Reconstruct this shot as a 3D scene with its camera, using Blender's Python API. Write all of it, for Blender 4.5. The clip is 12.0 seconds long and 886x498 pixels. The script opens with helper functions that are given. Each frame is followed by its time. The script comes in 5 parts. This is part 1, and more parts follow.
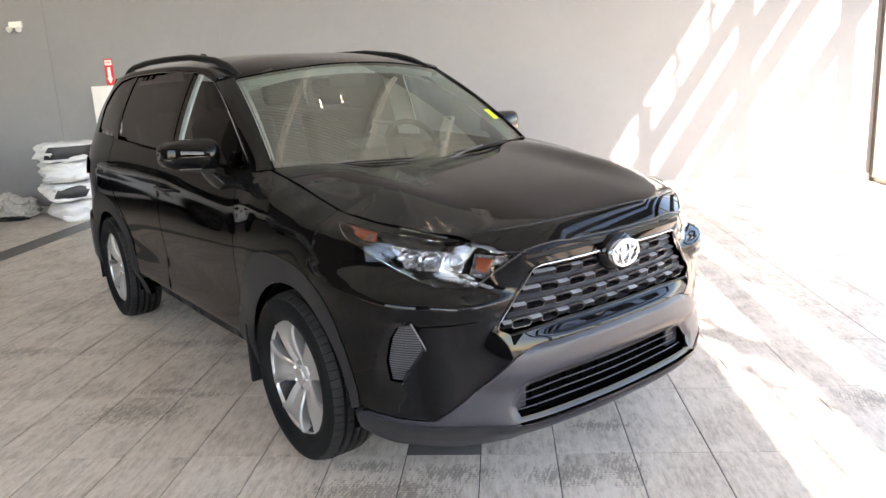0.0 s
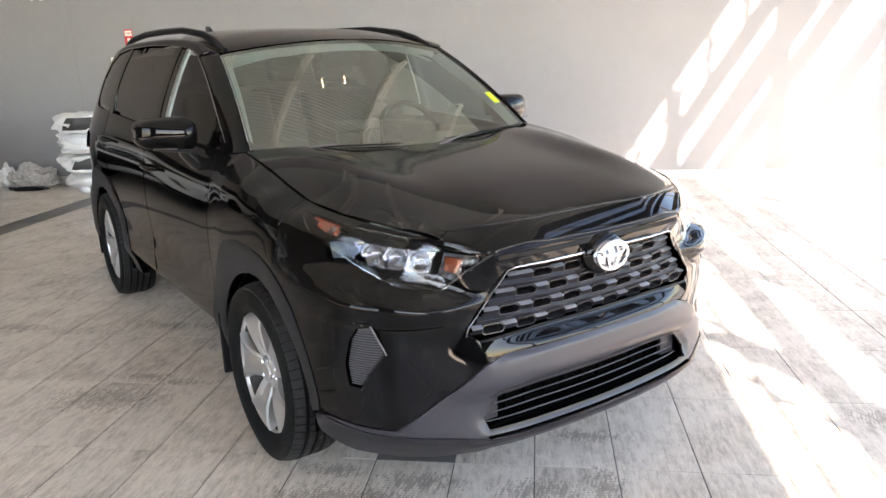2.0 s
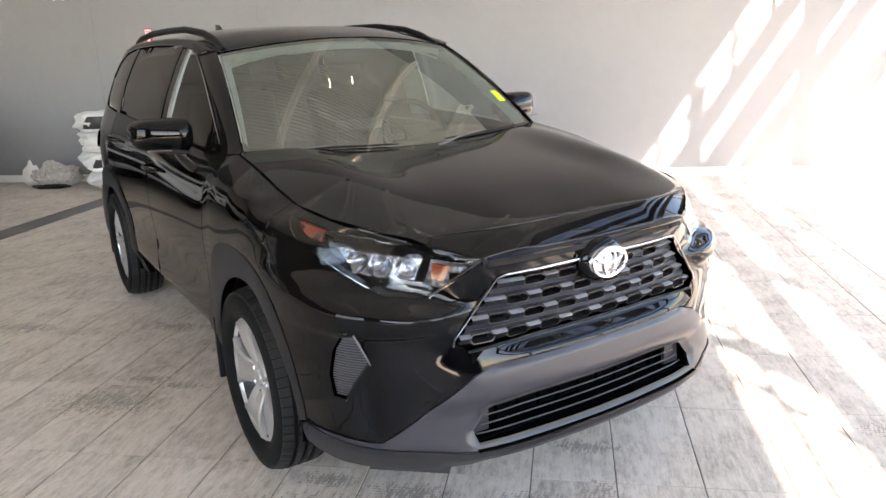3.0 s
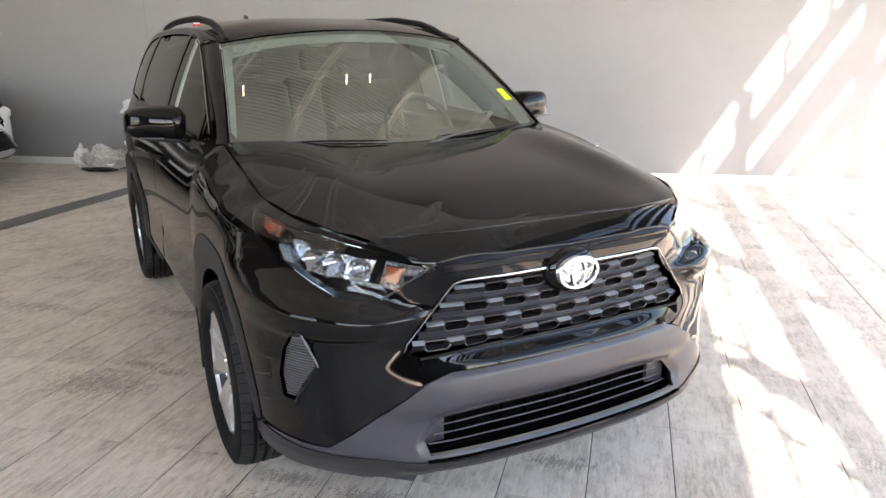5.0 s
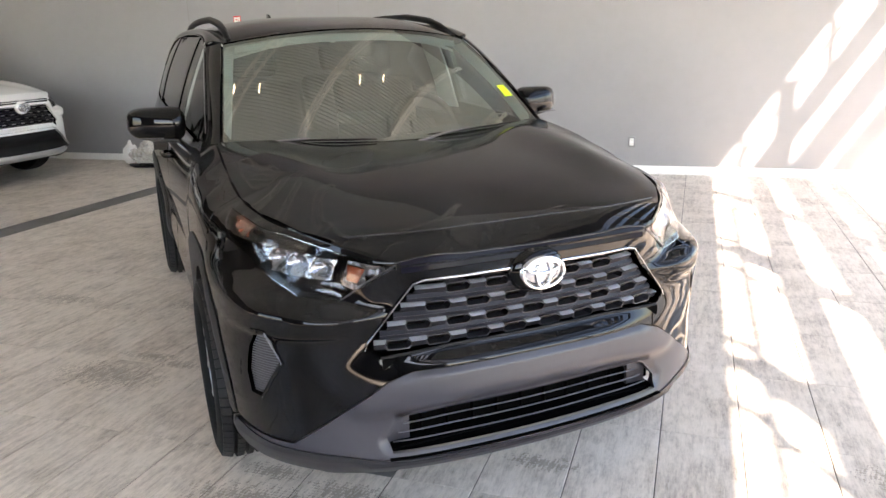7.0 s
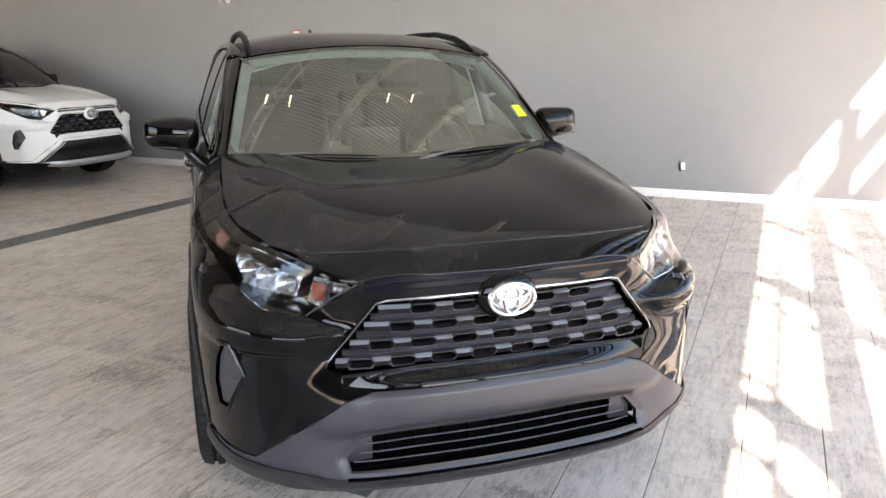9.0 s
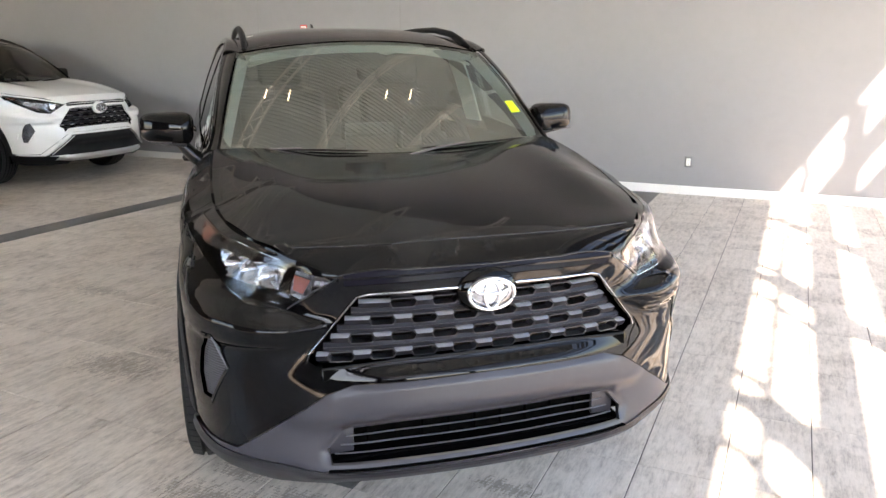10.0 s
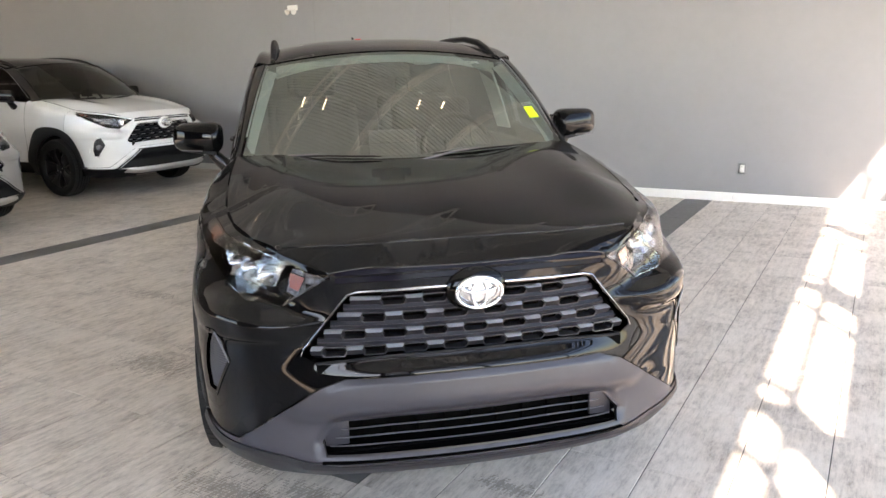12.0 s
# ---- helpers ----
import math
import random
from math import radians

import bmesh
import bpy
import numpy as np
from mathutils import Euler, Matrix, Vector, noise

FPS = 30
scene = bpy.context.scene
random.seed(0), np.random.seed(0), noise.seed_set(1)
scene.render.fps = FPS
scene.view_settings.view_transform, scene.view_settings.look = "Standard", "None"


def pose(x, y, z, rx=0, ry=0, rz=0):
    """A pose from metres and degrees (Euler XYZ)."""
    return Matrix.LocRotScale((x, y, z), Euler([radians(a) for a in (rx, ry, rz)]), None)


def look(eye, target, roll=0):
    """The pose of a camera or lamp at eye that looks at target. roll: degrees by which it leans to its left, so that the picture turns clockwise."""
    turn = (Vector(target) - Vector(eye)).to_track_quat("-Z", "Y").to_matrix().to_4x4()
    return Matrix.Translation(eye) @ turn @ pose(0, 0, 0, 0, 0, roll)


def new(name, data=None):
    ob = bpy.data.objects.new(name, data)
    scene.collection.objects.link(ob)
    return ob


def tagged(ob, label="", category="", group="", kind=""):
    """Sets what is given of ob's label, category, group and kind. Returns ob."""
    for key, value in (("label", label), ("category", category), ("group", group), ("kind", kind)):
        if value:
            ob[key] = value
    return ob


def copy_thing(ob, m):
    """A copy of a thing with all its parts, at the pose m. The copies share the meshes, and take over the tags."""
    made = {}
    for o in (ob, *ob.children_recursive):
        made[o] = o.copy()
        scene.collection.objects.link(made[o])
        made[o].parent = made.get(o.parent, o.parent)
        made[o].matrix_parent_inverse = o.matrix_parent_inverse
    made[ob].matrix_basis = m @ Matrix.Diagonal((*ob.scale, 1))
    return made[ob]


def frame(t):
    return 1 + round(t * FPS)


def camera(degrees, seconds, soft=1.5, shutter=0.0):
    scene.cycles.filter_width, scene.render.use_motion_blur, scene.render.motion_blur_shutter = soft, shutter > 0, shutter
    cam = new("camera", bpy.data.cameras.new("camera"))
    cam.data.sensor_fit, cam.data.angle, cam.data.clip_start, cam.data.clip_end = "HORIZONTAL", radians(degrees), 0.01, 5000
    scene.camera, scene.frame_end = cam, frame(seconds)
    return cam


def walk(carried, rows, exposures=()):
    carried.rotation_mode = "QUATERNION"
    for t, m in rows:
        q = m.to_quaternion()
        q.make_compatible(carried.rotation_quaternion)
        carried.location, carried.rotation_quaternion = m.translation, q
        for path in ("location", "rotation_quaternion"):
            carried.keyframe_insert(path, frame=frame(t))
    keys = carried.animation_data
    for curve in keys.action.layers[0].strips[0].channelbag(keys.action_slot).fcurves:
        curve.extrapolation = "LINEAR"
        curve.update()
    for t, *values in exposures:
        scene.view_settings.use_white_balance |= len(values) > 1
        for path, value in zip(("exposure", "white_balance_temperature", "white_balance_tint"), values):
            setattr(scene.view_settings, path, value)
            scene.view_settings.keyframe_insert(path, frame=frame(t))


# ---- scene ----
cam = camera(62.2, 12.0)
METRES, EYE, TILT, LEAN, TURN = 1.79, 1.5, 0.0, 0.0, 5.0
ROWS = [
    (0.0, 0.0, 0.0, 0.0, -0.69, -13.09, 2.98),
    (0.5, 0.0387, 0.0056, 0.0012, 0.12, -13.15, 3.22),
    (1.0, 0.0762, 0.0194, -0.0016, 1.77, -13.54, 2.62),
    (1.5, 0.0966, 0.0636, -0.0025, 2.43, -14.08, 2.08),
    (2.0, 0.1179, 0.1164, 0.0029, 2.28, -14.64, 1.73),
    (2.5, 0.1431, 0.1518, 0.0034, 3.04, -15.07, 2.04),
    (3.0, 0.1848, 0.1707, 0.0066, 4.4, -14.91, 2.16),
    (5.0, 0.3423, 0.2375, 0.0002, 9.31, -15.04, 0.68),
    (5.5, 0.3657, 0.2755, 0.0044, 9.77, -16.27, 0.25),
    (6.0, 0.3931, 0.2913, 0.0075, 10.46, -15.92, 0.61),
    (6.5, 0.4452, 0.2797, 0.0115, 11.78, -16.0, 1.3),
    (7.0, 0.4966, 0.2682, 0.0098, 13.61, -15.52, 1.63),
    (9.0, 0.6485, 0.3331, 0.0125, 19.32, -14.24, 0.41),
    (9.5, 0.6702, 0.3371, 0.0156, 19.42, -14.29, 0.4),
    (10.0, 0.7019, 0.3415, 0.015, 20.33, -14.63, 0.3),
    (10.5, 0.737, 0.3455, 0.014, 21.88, -14.06, 0.78),
    (11.0, 0.768, 0.3478, 0.0126, 23.19, -13.87, 1.39),
    (11.5, 0.8028, 0.3545, 0.0033, 24.52, -14.38, 1.65),
    (12.0, 0.8395, 0.3598, 0.0006, 25.52, -13.64, 1.51),
]
walk(cam, [(t, pose(0, 0, EYE, TILT, LEAN, TURN) @ pose(METRES * x, METRES * y, METRES * z, 90 + pitch, roll, yaw)) for t, x, y, z, yaw, pitch, roll in ROWS], [(0.0, 4.0, 7450, 20), (12.0, 4.0, 7450, 20)])

from mathutils import geometry

# ---- light ----
SUN = Vector((-0.55, 1.0, -0.88)).normalized()
world = bpy.data.worlds.new("daylight")
scene.world = world
world.use_nodes = True
wn = world.node_tree.nodes
sky = wn.new("ShaderNodeTexSky")
sky.sky_type = "NISHITA"
sky.sun_disc = False
sky.dust_density = 0.5
sky.sun_elevation = math.asin(-SUN.z)
sky.sun_rotation = math.atan2(-SUN.x, -SUN.y)
wn["Background"].inputs[1].default_value = 0.11
world.node_tree.links.new(sky.outputs[0], wn["Background"].inputs[0])
sun_data = bpy.data.lights.new("sun", "SUN")
sun_data.energy, sun_data.angle, sun_data.color = 4.2, radians(0.55), (1.0, 0.93, 0.84)
sun = new("sun", sun_data)
sun.matrix_world = look((9, -8, 14), Vector((9, -8, 14)) + SUN)

# the plan: metres, x along the back wall, y towards it
BACK, RIGHT, LEFT, FRONT, DECK = 9.37, 4.5, -17.0, -4.8, 6.5


# ---- materials ----
def material(name, base, rough=0.5, metal=0.0, coat=0.0, spec=0.5):
    m = bpy.data.materials.new(name)
    m.use_nodes = True
    p = m.node_tree.nodes["Principled BSDF"]
    p.inputs["Base Color"].default_value = (*base, 1)
    p.inputs["Roughness"].default_value = rough
    p.inputs["Metallic"].default_value = metal
    p.inputs["Coat Weight"].default_value = coat
    p.inputs["Coat Roughness"].default_value = 0.02
    p.inputs["Specular IOR Level"].default_value = spec
    return m


class Nodes:
    """Short names for wiring a material."""

    def __init__(self, m):
        self.t = m.node_tree
        self.p = self.t.nodes["Principled BSDF"]

    def add(self, kind, **values):
        n = self.t.nodes.new(kind)
        for k, v in values.items():
            n.inputs[k.replace("_", " ")].default_value = v
        return n

    def link(self, a, b):
        self.t.links.new(a, b)

    def coords(self, scale=(1, 1, 1), kind="Object"):
        c, mp = self.add("ShaderNodeTexCoord"), self.add("ShaderNodeMapping")
        mp.inputs["Scale"].default_value = scale
        self.link(c.outputs[kind], mp.inputs[0])
        return mp.outputs[0]

    def noise(self, vec, scale, detail=4.0, rough=0.6):
        n = self.add("ShaderNodeTexNoise", Scale=scale, Detail=detail, Roughness=rough)
        self.link(vec, n.inputs["Vector"])
        return n.outputs["Fac"]

    def ramp(self, fac, stops):
        n = self.add("ShaderNodeValToRGB")
        e = n.color_ramp.elements
        e[0].position, e[1].position = stops[0][0], stops[-1][0]
        e[0].color, e[1].color = (*stops[0][1], 1), (*stops[-1][1], 1)
        for pos, col in stops[1:-1]:
            e.new(pos).color = (*col, 1)
        self.link(fac, n.inputs[0])
        return n.outputs[0]

    def mix(self, fac, a, b, mode="MIX"):
        n = self.t.nodes.new("ShaderNodeMix")
        n.data_type, n.blend_type = "RGBA", mode
        for sock, v in ((n.inputs[0], fac), (n.inputs[6], a), (n.inputs[7], b)):
            if isinstance(v, bpy.types.NodeSocket):
                self.link(v, sock)
            else:
                sock.default_value = v if isinstance(v, float) else (*v, 1)
        return n.outputs[2]

    def math(self, op, a, b=0.0, clamp=False):
        n = self.t.nodes.new("ShaderNodeMath")
        n.operation, n.use_clamp = op, clamp
        for sock, v in zip(n.inputs, (a, b)):
            if isinstance(v, bpy.types.NodeSocket):
                self.link(v, sock)
            else:
                sock.default_value = v
        return n.outputs[0]

    def bump(self, height, strength, distance):
        n = self.add("ShaderNodeBump", Strength=strength, Distance=distance)
        self.link(height, n.inputs["Height"])
        self.link(n.outputs[0], self.p.inputs["Normal"])


def grain(m, base, spread, scale, rough=None, bump=0.0, stretch=(1, 1, 1), dist=0.002):
    """Two scales of variation on a plain material."""
    n = Nodes(m)
    vec = n.coords(stretch)
    big, small = n.noise(vec, scale * 0.12, 3), n.noise(vec, scale, 5)
    both = n.math("ADD", n.math("MULTIPLY", big, 0.5), n.math("MULTIPLY", small, 0.5))
    lo, hi = [c * (1 - spread) for c in base], [min(1, c * (1 + spread)) for c in base]
    n.link(n.ramp(both, [(0.3, lo), (0.7, hi)]), n.p.inputs["Base Color"])
    if rough:
        r = n.ramp(small, [(0.3, (rough[0],) * 3), (0.75, (rough[1],) * 3)])
        n.link(r, n.p.inputs["Roughness"])
    if bump:
        n.bump(small, bump, dist)
    return m


def thin_glass(name, tint, f0=0.08, sheen=(1, 1, 1)):
    """A thin pane: clear through, with a mirror that grows towards grazing angles, alike from both sides."""
    m = bpy.data.materials.new(name)
    m.use_nodes = True
    t = m.node_tree
    t.nodes.remove(t.nodes["Principled BSDF"])
    tr, gl, mx, lw = (t.nodes.new("ShaderNode" + k) for k in ("BsdfTransparent", "BsdfGlossy", "MixShader", "LayerWeight"))
    tr.inputs[0].default_value = (*tint, 1)
    gl.inputs["Color"].default_value = (*sheen, 1)
    gl.inputs["Roughness"].default_value = 0.0
    fifth, grow = t.nodes.new("ShaderNodeMath"), t.nodes.new("ShaderNodeMath")
    fifth.operation, grow.operation = "POWER", "MULTIPLY_ADD"
    t.links.new(lw.outputs["Facing"], fifth.inputs[0])
    fifth.inputs[1].default_value = 5.0
    t.links.new(fifth.outputs[0], grow.inputs[0])
    grow.inputs[1].default_value, grow.inputs[2].default_value = 1.0 - f0, f0
    t.links.new(grow.outputs[0], mx.inputs[0])
    t.links.new(tr.outputs[0], mx.inputs[1])
    t.links.new(gl.outputs[0], mx.inputs[2])
    t.links.new(mx.outputs[0], t.nodes["Material Output"].inputs[0])
    return m


WALL = grain(material("grey_wall_paint", (0.228, 0.228, 0.240), 0.55), (0.228, 0.228, 0.240), 0.05, 9.0, (0.5, 0.62), 0.08)
# charcoal for surfaces out of view, to darken what car paint reflects
DARK_WALL = grain(material("unseen_charcoal_fill", (0.06, 0.058, 0.056), 0.6), (0.06, 0.058, 0.056), 0.08, 9.0, (0.5, 0.65), 0.08)
SEAM_M = grain(material("dark_grey_joint_strip", (0.20, 0.20, 0.20), 0.5), (0.20, 0.20, 0.20), 0.1, 14.0)
WHITE_PAINT = grain(material("white_trim_paint", (0.72, 0.71, 0.69), 0.45), (0.72, 0.71, 0.69), 0.05, 14.0)
DECK_M = grain(material("painted_metal_deck", (0.65, 0.70, 0.70), 0.5), (0.65, 0.70, 0.70), 0.06, 5.0)
STEEL_M = grain(material("pale_joist_steel", (0.80, 0.82, 0.80), 0.5), (0.80, 0.82, 0.80), 0.12, 12.0)
ALU_M = grain(material("dark_bronze_aluminium", (0.10, 0.095, 0.085), 0.4, 0.6), (0.10, 0.095, 0.085), 0.08, 20.0)
OUT_M = grain(material("outside_asphalt", (0.24, 0.236, 0.23), 0.9), (0.24, 0.236, 0.23), 0.15, 3.0)
PANE_M = thin_glass("clear_pane", (0.95, 0.97, 0.97), 0.05)


def tile_material():
    m = material("wood_look_porcelain", (0.5, 0.48, 0.45), 0.35)
    n = Nodes(m)
    info = n.add("ShaderNodeObjectInfo")
    geo = n.add("ShaderNodeNewGeometry")
    shift = n.add("ShaderNodeVectorMath")
    shift.operation = "ADD"
    off = n.add("ShaderNodeCombineXYZ")
    rnd = n.math("MULTIPLY", n.math("ADD", info.outputs["Random"], geo.outputs["Random Per Island"]), 37.0)
    n.link(rnd, off.inputs[0])
    n.link(rnd, off.inputs[2])
    n.link(geo.outputs["Position"], shift.inputs[0])
    n.link(off.outputs[0], shift.inputs[1])
    long = n.add("ShaderNodeMapping")
    long.inputs["Scale"].default_value = (1.0, 0.13, 1.0)
    n.link(shift.outputs[0], long.inputs[0])
    streak = n.noise(long.outputs[0], 46.0, 6, 0.7)
    fine = n.noise(long.outputs[0], 170.0, 3, 0.7)
    cloud = n.noise(shift.outputs[0], 3.2, 4, 0.6)
    patchy = n.add("ShaderNodeMapping")
    patchy.inputs["Scale"].default_value = (1.0, 0.45, 1.0)
    n.link(shift.outputs[0], patchy.inputs[0])
    worn = n.noise(patchy.outputs[0], 26.0, 9, 0.76)
    soft = n.math("ADD", n.math("MULTIPLY", streak, 0.28), n.math("MULTIPLY", worn, 0.34))
    wood = n.math("ADD", n.math("ADD", soft, n.math("MULTIPLY", cloud, 0.24)), n.math("MULTIPLY", fine, 0.16))
    col = n.ramp(wood, [(0.385, (0.235, 0.20, 0.165)), (0.455, (0.442, 0.386, 0.328)), (0.53, (0.618, 0.550, 0.475)), (0.63, (0.742, 0.667, 0.585))])
    # worn dark specks where the printed grain breaks
    speck = n.math("MULTIPLY", n.math("GREATER_THAN", streak, 0.62), n.math("GREATER_THAN", cloud, 0.55))
    col = n.mix(n.math("MULTIPLY", speck, 0.16), col, (0.2, 0.19, 0.175))
    # tyre tread prints and scuffs left on the floor
    world_p = geo.outputs["Position"]
    print_vec = n.add("ShaderNodeMapping")
    print_vec.inputs["Rotation"].default_value = (0, 0, radians(-38))
    print_vec.inputs["Scale"].default_value = (1.0, 0.35, 1.0)
    n.link(world_p, print_vec.inputs[0])
    blotch = n.noise(print_vec.outputs[0], 58.0, 4, 0.75)
    mask = None
    for cx, cy, rx, ry in ((-0.50, 2.45, 0.34, 0.12), (-0.24, 2.58, 0.20, 0.08), (-0.57, 2.64, 0.14, 0.06), (0.38, 2.97, 0.16, 0.06), (0.43, 2.60, 0.09, 0.16), (0.20, 2.56, 0.20, 0.09), (-2.0, 4.12, 0.22, 0.09), (-1.82, 3.16, 0.36, 0.16), (-1.75, 3.41, 0.22, 0.05), (-1.56, 3.36, 0.14, 0.05), (-1.68, 4.13, 0.14, 0.10), (-2.96, 4.04, 0.30, 0.08), (1.62, 3.2, 0.18, 0.10)):
        d = n.add("ShaderNodeVectorMath")
        d.operation = "SUBTRACT"
        n.link(world_p, d.inputs[0])
        d.inputs[1].default_value = (cx, cy, 0)
        s = n.add("ShaderNodeVectorMath")
        s.operation = "DIVIDE"
        n.link(d.outputs[0], s.inputs[0])
        s.inputs[1].default_value = (rx, ry, 1)
        ln = n.add("ShaderNodeVectorMath")
        ln.operation = "LENGTH"
        n.link(s.outputs[0], ln.inputs[0])
        spot = n.math("SUBTRACT", 1.0, ln.outputs["Value"], True)
        mask = spot if mask is None else n.math("MAXIMUM", mask, spot)
    # rows of tread blocks within the prints
    axes = n.add("ShaderNodeSeparateXYZ")
    turned = n.add("ShaderNodeMapping")
    turned.inputs["Rotation"].default_value = (0, 0, radians(-38))
    n.link(world_p, turned.inputs[0])
    n.link(turned.outputs[0], axes.inputs[0])
    across = n.math("SINE", n.math("MULTIPLY", axes.outputs[0], 250.0))
    along = n.math("SINE", n.math("MULTIPLY", axes.outputs[1], 330.0))
    tread = n.math("MULTIPLY", n.math("MULTIPLY", across, along), 0.07)
    edge = n.math("ADD", n.math("ADD", blotch, tread), n.math("MULTIPLY", mask, 0.20))
    stain = n.math("MULTIPLY", n.math("GREATER_THAN", edge, 0.595), n.math("GREATER_THAN", mask, 0.02))
    col = n.mix(n.math("MULTIPLY", stain, 0.6), col, (0.17, 0.14, 0.105))
    n.link(col, n.p.inputs["Base Color"])
    n.link(n.ramp(wood, [(0.3, (0.48,) * 3), (0.7, (0.30,) * 3)]), n.p.inputs["Roughness"])
    n.bump(streak, 0.12, 0.0015)
    return m


TILE = tile_material()
TILE_DARK = grain(material("dark_grey_porcelain", (0.11, 0.105, 0.10), 0.4), (0.11, 0.105, 0.10), 0.2, 30.0, (0.35, 0.5))
GROUT = grain(material("grey_grout", (0.07, 0.066, 0.06), 0.9), (0.07, 0.066, 0.06), 0.2, 40.0)

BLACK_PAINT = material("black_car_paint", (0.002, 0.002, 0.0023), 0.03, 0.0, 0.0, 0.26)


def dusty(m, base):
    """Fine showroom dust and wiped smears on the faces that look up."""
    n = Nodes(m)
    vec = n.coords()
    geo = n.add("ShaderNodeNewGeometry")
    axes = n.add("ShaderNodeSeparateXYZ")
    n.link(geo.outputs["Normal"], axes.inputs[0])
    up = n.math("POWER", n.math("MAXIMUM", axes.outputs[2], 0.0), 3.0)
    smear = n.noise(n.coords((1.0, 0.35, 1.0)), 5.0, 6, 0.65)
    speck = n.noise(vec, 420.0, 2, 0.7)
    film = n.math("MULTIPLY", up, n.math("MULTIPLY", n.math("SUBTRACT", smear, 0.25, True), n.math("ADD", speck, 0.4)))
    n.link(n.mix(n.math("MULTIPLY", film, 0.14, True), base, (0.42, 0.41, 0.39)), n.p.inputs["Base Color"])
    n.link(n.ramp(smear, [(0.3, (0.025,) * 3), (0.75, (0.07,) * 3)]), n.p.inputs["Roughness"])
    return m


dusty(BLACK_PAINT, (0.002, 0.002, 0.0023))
WHITE_CAR = material("pearl_white_car_paint", (0.82, 0.815, 0.80), 0.35, 0.0, 1.0)
SILVER_CAR = material("silver_grey_car_paint", (0.50, 0.49, 0.47), 0.34, 0.6, 1.0)
PLASTIC = grain(material("grey_moulded_plastic", (0.035, 0.034, 0.041), 0.42, 0, 0, 0.35), (0.035, 0.034, 0.041), 0.08, 300.0, (0.28, 0.38), 0.1, dist=0.0004)
LIP_M = grain(material("dark_grey_lip_plastic", (0.024, 0.0235, 0.027), 0.42, 0, 0, 0.3), (0.024, 0.0235, 0.027), 0.1, 300.0, (0.36, 0.46))
DARK_PLASTIC = grain(material("black_textured_plastic", (0.009, 0.009, 0.010), 0.5, 0, 0, 0.15), (0.009, 0.009, 0.010), 0.1, 300.0, (0.42, 0.55))
GLOSS_BLACK = material("gloss_black_plastic", (0.005, 0.005, 0.006), 0.06)
ARCH_M = grain(material("dark_arch_plastic", (0.020, 0.020, 0.021), 0.42, 0, 0, 0.25), (0.020, 0.020, 0.021), 0.1, 300.0, (0.42, 0.55))
# near-black without gloss: stands in for deep shade inside openings
CAVITY_SHADE = material("cavity_shade_black", (0.003, 0.003, 0.003), 0.9, 0, 0, 0.0)
CHROME = material("chrome", (0.72, 0.73, 0.75), 0.08, 1.0)
DARK_CHROME = material("dark_satin_metal", (0.11, 0.11, 0.12), 0.28, 0.9)
# grille bars: highlight coloured pale on top, shade coloured dark below
GRILLE_HIGHLIGHT = material("highlit_satin_grille", (0.60, 0.60, 0.63), 0.28, 0.6)
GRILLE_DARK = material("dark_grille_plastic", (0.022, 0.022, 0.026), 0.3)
GRILLE_SLAT_SHADE = material("dark_slat_and_bar_shade", (0.014, 0.014, 0.018), 0.42, 0.0, 0.0, 0.22)
INSERT_M = material("satin_black_insert_plastic", (0.004, 0.004, 0.0045), 0.22, 0.0, 0.0, 0.3)
SLAT_M = material("grey_slat_plastic", (0.09, 0.09, 0.10), 0.3)
BAND_M = material("satin_black_band", (0.006, 0.0055, 0.009), 0.16, 0.0, 0.0, 0.06)
EMBLEM_M = material("pale_emblem_plate", (0.46, 0.47, 0.49), 0.24, 0.9)
DARK_SCREEN_M = thin_glass("dark_windscreen_glass", (0.30, 0.33, 0.31), 0.06)
TRIM_M = material("dark_chrome_trim", (0.40, 0.40, 0.43), 0.16, 1.0)
ALLOY = material("silver_alloy", (0.56, 0.56, 0.56), 0.34, 0.85)
BLACK_ALLOY = material("black_alloy", (0.008, 0.008, 0.009), 0.35, 0.0, 0.0, 0.3)
WIPER_M = material("satin_black_wiper_paint", (0.14, 0.14, 0.155), 0.3)
RUBBER = grain(material("tyre_rubber", (0.008, 0.008, 0.008), 0.7, 0, 0, 0.12), (0.008, 0.008, 0.008), 0.2, 90.0, (0.6, 0.85), 0.1)
AMBER = material("amber_lens", (0.15, 0.024, 0.007), 0.15, 0.0, 0.8)
REFLECTOR = material("lamp_reflector", (0.30, 0.31, 0.33), 0.18, 0.9)
LENS_M = thin_glass("clear_lens", (0.93, 0.94, 0.95), 0.035)
WINDSCREEN_M = thin_glass("windscreen_glass", (0.36, 0.42, 0.395), 0.25, (0.93, 1.0, 0.95))
SIDE_GLASS_M = thin_glass("green_side_glass", (0.72, 0.82, 0.82))
PRIVACY_M = thin_glass("dark_privacy_glass", (0.06, 0.06, 0.06))
MIRROR_M = material("mirror_glass", (0.85, 0.87, 0.9), 0.02, 1.0)
SEAT_M = grain(material("black_seat_fabric", (0.0035, 0.0035, 0.004), 0.9, 0, 0, 0.05), (0.0035, 0.0035, 0.004), 0.2, 120.0, None, 0.2)
LINER_M = grain(material("pale_grey_headliner", (0.74, 0.79, 0.78), 0.9), (0.74, 0.79, 0.78), 0.06, 80.0)
YELLOW_M = material("lime_yellow_sticker", (0.62, 0.85, 0.02), 0.5)
RED_M = material("red_sign_film", (0.62, 0.02, 0.025), 0.4)
